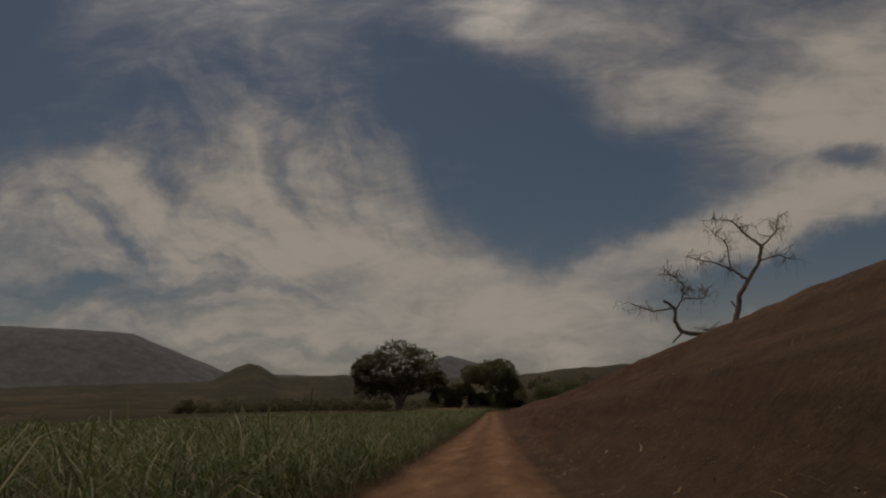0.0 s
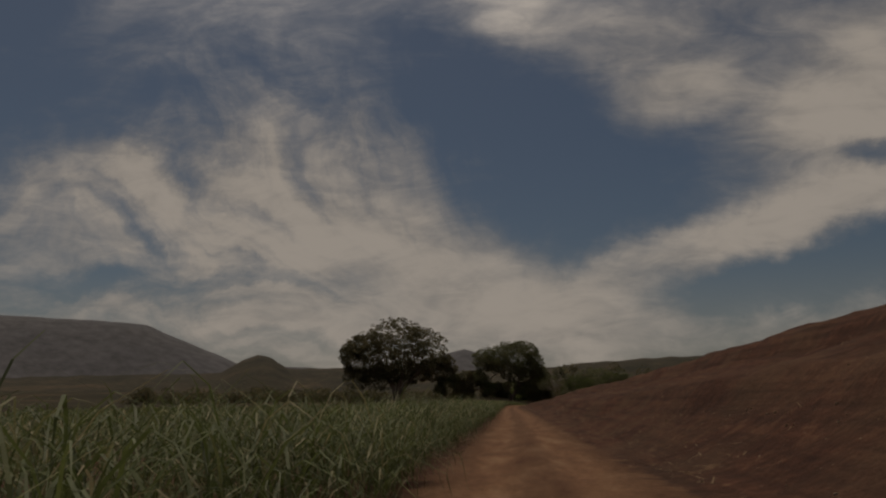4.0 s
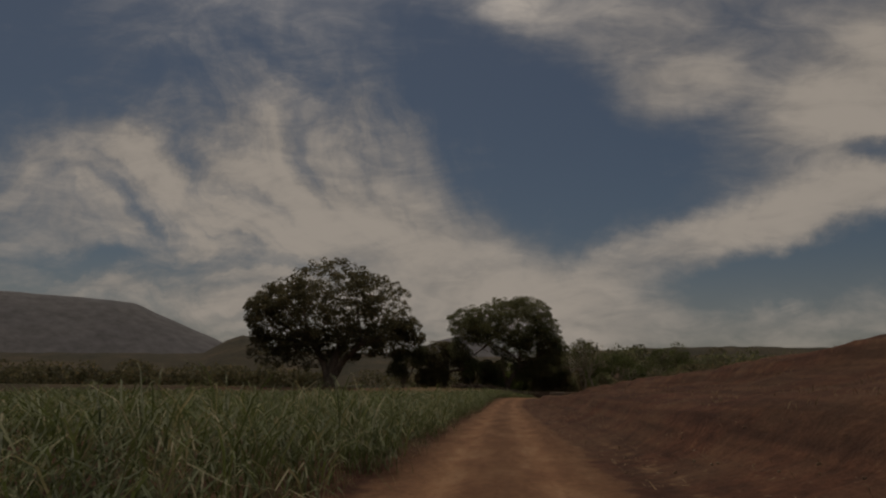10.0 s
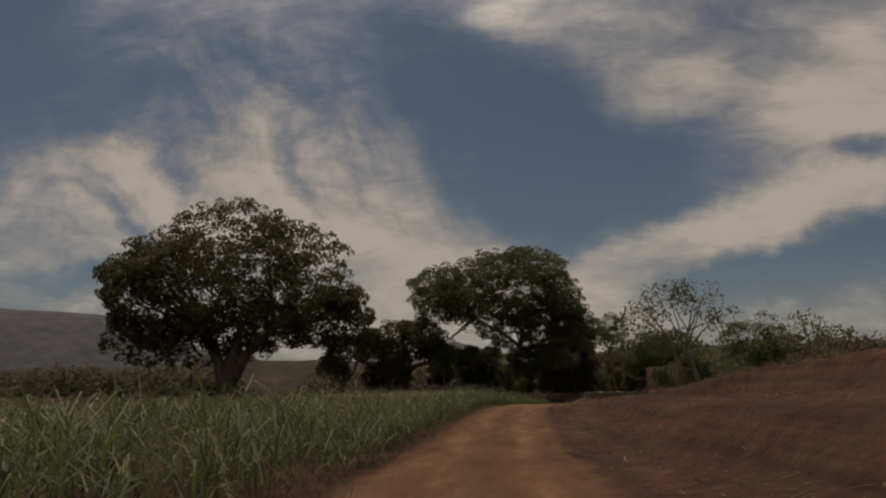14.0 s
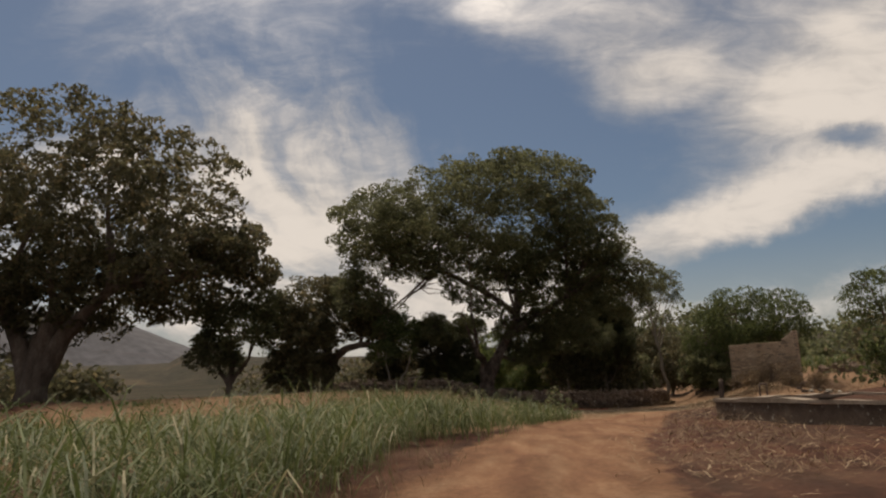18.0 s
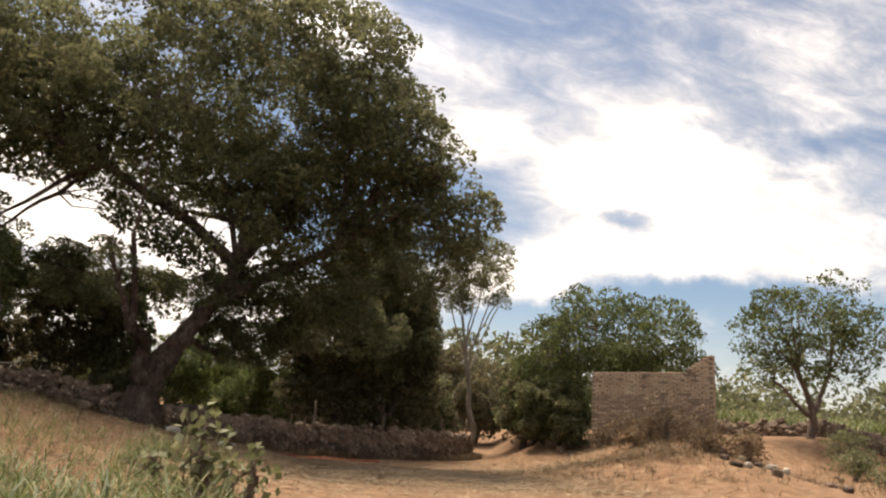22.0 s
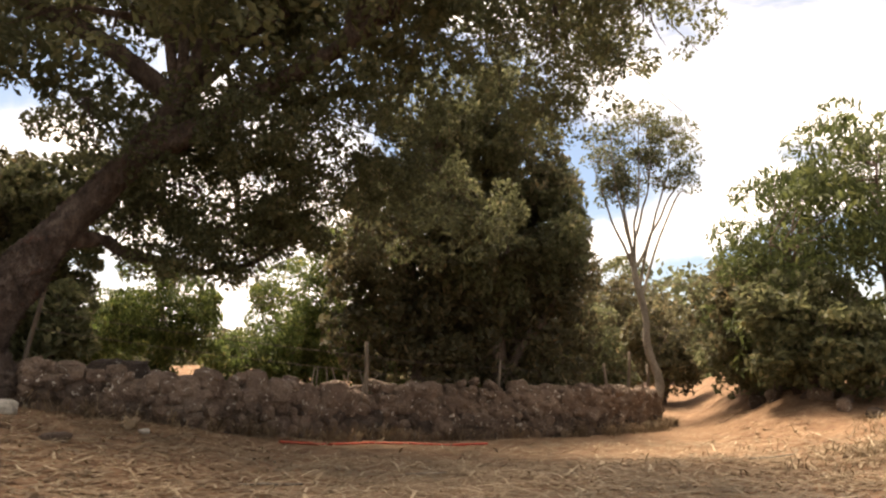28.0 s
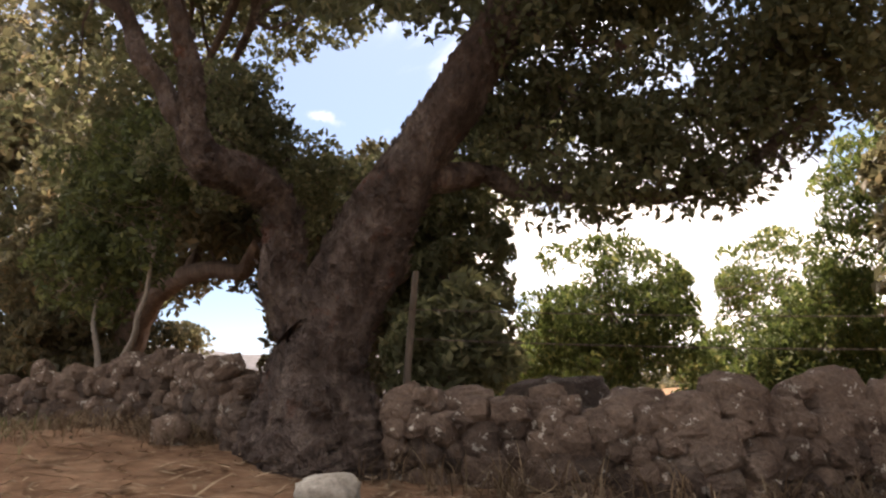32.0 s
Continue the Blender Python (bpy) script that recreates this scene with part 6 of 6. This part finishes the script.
for i in range(500):
    s = rng.uniform(0, 10.5)
    p, d, _ = along(WALL_L, s)
    q = p + np.array([d[1], -d[0]]) * rng.uniform(0.3, 1.0)
    m = rng.integers(4, 10)
    x, y = q[0] + 0.1 * rng.normal(size=m), q[1] + 0.1 * rng.normal(size=m)
    tuft.add(*blades(x, y, ground_z(x, y) - 0.02, rng.uniform(0.12, 0.4, m), rng, 0.006, 3, 0.9))
for i in range(1500):
    y0 = rng.uniform(30, 142) if i % 4 else rng.uniform(-120, 165)
    x0 = road_x(y0) + rng.uniform(3.2, 15)
    m = rng.integers(5, 12)
    x, y = x0 + 0.15 * rng.normal(size=m), y0 + 0.15 * rng.normal(size=m)
    tuft.add(*blades(x, y, ground_z(x, y) - 0.02, rng.uniform(0.06, 0.2, m), rng, 0.005, 3, 0.9))
for i in range(1000):
    y0 = rng.uniform(-125, 140)
    x0 = road_x(y0) - rng.uniform(1.7, 2.5)
    m = rng.integers(5, 11)
    x, y = x0 + 0.12 * rng.normal(size=m), y0 + 0.18 * rng.normal(size=m)
    tuft.add(*blades(x, y, ground_z(x, y) - 0.02, rng.uniform(0.1, 0.4, m), rng, 0.006, 3, 1.1))
for i in range(420):
    y0 = rng.uniform(50, 134)
    x0 = road_x(y0) + terrace_off(y0) + rng.uniform(0.35, 1.1)
    m = rng.integers(5, 12)
    x, y = x0 + 0.15 * rng.normal(size=m), y0 + 0.15 * rng.normal(size=m)
    tuft.add(*blades(x, y, ground_z(x, y) - 0.02, rng.uniform(0.1, 0.32, m), rng, 0.008, 3, 0.9))
for i in range(520):
    x0, y0 = rng.uniform(23.5, 36), rng.uniform(168, 183)
    m = rng.integers(5, 12)
    x, y = x0 + 0.2 * rng.normal(size=m), y0 + 0.2 * rng.normal(size=m)
    tuft.add(*blades(x, y, ground_z(x, y) - 0.02, rng.uniform(0.12, 0.45, m), rng, 0.009, 3, 0.9))
tagged(new("dry_grass", mesh_np("dry_grass", *tuft.get(), M_DRY)), "tufts of dry yellow grass at the wall foot and mound", "grass", kind="stuff")

weeds, slope = Pile(), Pile()
for i in range(420):
    x0, y0 = rng.uniform(-10, 4), rng.uniform(150, 170)
    if x0 > road_x(y0) - 2.4:
        continue
    m = rng.integers(10, 22)
    x, y = x0 + 0.2 * rng.normal(size=m), y0 + 0.2 * rng.normal(size=m)
    weeds.add(*blades(x, y, ground_z(x, y) - 0.02, rng.uniform(0.25, 0.9, m), rng, 0.0095, bend=1.1))
for i in range(1800):
    x0, y0 = rng.uniform(-14, 5), rng.uniform(162, 177.3)
    if x0 > 4.5 - 0.45 * (y0 - 162):
        continue
    m = rng.integers(8, 16)
    x, y = x0 + 0.25 * rng.normal(size=m), y0 + 0.25 * rng.normal(size=m)
    (slope if i % 5 < 3 else weeds).add(*blades(x, y, ground_z(x, y) - 0.02, rng.uniform(0.12, 0.45, m), rng, 0.006, 3, 1.0))
for i in range(900):
    x0, y0 = rng.uniform(27, 52), rng.uniform(189, 222)
    if x0 < 37.5 and y0 < 196:
        continue
    m = 9
    x, y = x0 + 0.4 * rng.normal(size=m), y0 + 0.4 * rng.normal(size=m)
    weeds.add(*blades(x, y, ground_z(x, y) - 0.02, rng.uniform(0.7, 1.5, m), rng, 0.05, bend=0.7))
tagged(new("green_weeds", mesh_np("green_weeds", *weeds.get(), M_CANE)), "patches of green grass and weeds", "grass", kind="stuff")
tagged(new("slope_grass", mesh_np("slope_grass", *slope.get(), M_DRY)), "dry yellowing grass on the slope below the wall", "grass", kind="stuff")
for i, (x, y, top, r) in enumerate(((14.2, 149.0, 2.6, 0.8), (17.5, 153.5, 3.0, 1.0), (22.0, 156, 3.4, 1.2), (27, 160, 4.6, 1.6), (33, 163, 5.0, 1.8), (15.0, 140, 3.4, 1.2), (19.5, 138, 4.4, 1.6), (24.5, 146, 4.6, 1.7), (30, 152, 5.2, 2.0))):
    bush("scrub_bush", (x, y, gz(x, y) + top * 0.9), r, int(60 + 1700 * r * min(r, 1)), 0.12 + 0.07 * r, (M_LEAF_C, M_LEAF_B, M_LEAF_P)[i % 3], "low dusty scrub bush on bare ground", 380 + i, "scrub by the road", 0.5, 0.2)


for i, (x, y, top, r, n) in enumerate(((3.75, 161.6, 1.6, 0.34, 110), (4.5, 162.2, 1.0, 0.26, 60), (2.7, 164.5, 0.8, 0.3, 60), (4.1, 163.4, 0.8, 0.3, 50))):
    bush("broadleaf_weed", (x, y, gz(x, y) + top), r, n, 0.17, M_LEAF_P, "pale green weed with broad leaves on the verge", 430 + i, "weeds on the verge", 0.8, 0.5, "weed")
sheet_x = np.linspace(-0.5, 0.5, 7)
SX, SY = np.meshgrid(sheet_x, sheet_x)
V = np.stack([0.3 * SX * (1 - 0.35 * SY), 0.12 * np.sin(3 * SX + SY) + 0.08 * SY, 0.3 * (SY + 0.5) + 0.05 * np.cos(5 * SX)], -1).reshape(-1, 3)
k = (np.arange(6)[:, None] * 7 + np.arange(6)[None]).ravel()
M_PLASTIC = rough_mat("dirty_white_plastic", [(0.3, (0.5, 0.49, 0.46)), (0.7, (0.72, 0.71, 0.68))], 6, 40, 0.45, 0.2, 0.004, world=False)
scrap = new("plastic_scrap", mesh_np("plastic_scrap", V, np.stack([k, k + 1, k + 8, k + 7], -1), M_PLASTIC, True))
thick = scrap.modifiers.new("thickness", "SOLIDIFY")
thick.thickness = 0.004
scrap.location = (2.5, 159.8, gz(2.5, 159.8))
tagged(scrap, "torn piece of white plastic standing in the grass", "scrap")
for i, (x, y, top, r) in enumerate(((30.6, 178.0, 1.5, 0.9), (32.6, 180.4, 2.0, 1.2), (29.2, 174.6, 1.0, 0.7), (33.6, 176.5, 1.6, 1.1), (35.6, 179.0, 2.2, 1.3))):
    bush("scrub_bush", (x, y, gz(x, y) + top), r, int(900 * r), 0.15, (M_LEAF_P, M_LEAF_B)[i % 2], "low dusty shrub before the tumbled wall", 450 + i, "scrub by the tumbled wall", 0.5, 0.2)
for i, (x, y, top, r) in enumerate(((20.6, 177.2, 2.2, 0.75), (21.6, 176.0, 1.7, 0.7), (19.6, 178.8, 1.3, 0.6), (22.8, 174.8, 1.1, 0.6), (20.0, 177.4, 1.0, 0.6), (21.2, 175.2, 0.9, 0.6), (18.9, 179.6, 0.9, 0.5), (23.4, 176.0, 1.3, 0.6), (19.2, 177.2, 0.7, 0.5))):
    bush("dry_shrub", (x, y, gz(x, y) + top), r, 700, 0.13, M_DRY, "dry brown shrub growing against the brick wall", 440 + i, "shrubs on the mound", 0.4, 0.2)


# ---------------------------------------------------------------- far woods
def woods(name, spots, leaves, size, mat, label, seed):
    rng = np.random.default_rng(seed)
    blobs = []
    for x, y, r, h in spots:
        z = gz(x, y)
        blobs += [(x, y, z + h * 0.55, r, r, h * 0.45), (x + r * 0.5, y, z + h * 0.3, r * 0.8, r * 0.8, h * 0.32), (x - r * 0.6, y, z + h * 0.25, r * 0.7, r * 0.7, h * 0.28)]
    L, C = crown_points(blobs, leaves, rng, 1.6)
    V, F = leaf_quads(L, size, rng, 0.2, 0.6)
    return tagged(new(name, mesh_np(name, V, F, mat)), label, "woods", kind="stuff")


rng = np.random.default_rng(390)
spots = [(rng.uniform(-135, -48), rng.uniform(184, 230), rng.uniform(2.5, 5), rng.uniform(3, 6.5)) for i in range(60)]
woods("field_scrub", spots, 26000, 0.75, M_LEAF_A, "dark belt of scrub along the far field edge", 391)
spots = [(rng.uniform(26, 120), rng.uniform(225, 300), rng.uniform(3, 7), rng.uniform(7, 14)) for i in range(70)]
spots += [(rng.uniform(30, 60), rng.uniform(228, 240), rng.uniform(2, 4), rng.uniform(3, 5)) for i in range(14)]
woods("lane_woods", spots, 34000, 0.88, M_LEAF_B, "belt of green trees beyond the lane", 392)
spots = []
for i in range(46):
    y = rng.uniform(106, 152)
    spots.append((rng.uniform(14 + 0.2 * (150 - y), 52), y, rng.uniform(0.9, 2.0), rng.uniform(1.4, 3.0)))
woods("shelf_scrub", spots, 38000, 0.26, M_LEAF_A, "dusty green scrub on the shelf above the road", 394)
spots = [(rng.uniform(-48, 30), rng.uniform(236, 300), rng.uniform(3, 6), rng.uniform(4, 8)) for i in range(34)]
woods("back_woods", spots, 16000, 0.8, M_LEAF_A, "dark trees and scrub behind the great trees", 393)
spots = [(135.9, 503.7, 8.0, 24.2), (58.6, 350.3, 7.0, 19.4), (28.1, 276.8, 6.0, 17.0), (80.7, 378.9, 6.5, 19.0), (100.0, 400.0, 9.0, 17.5), (44.0, 310.0, 8.0, 15.5), (118.0, 450.0, 9.0, 18.5)]
woods("skyline_trees", spots, 14000, 1.0, M_LEAF_A, "round dark trees on the far skyline", 395)
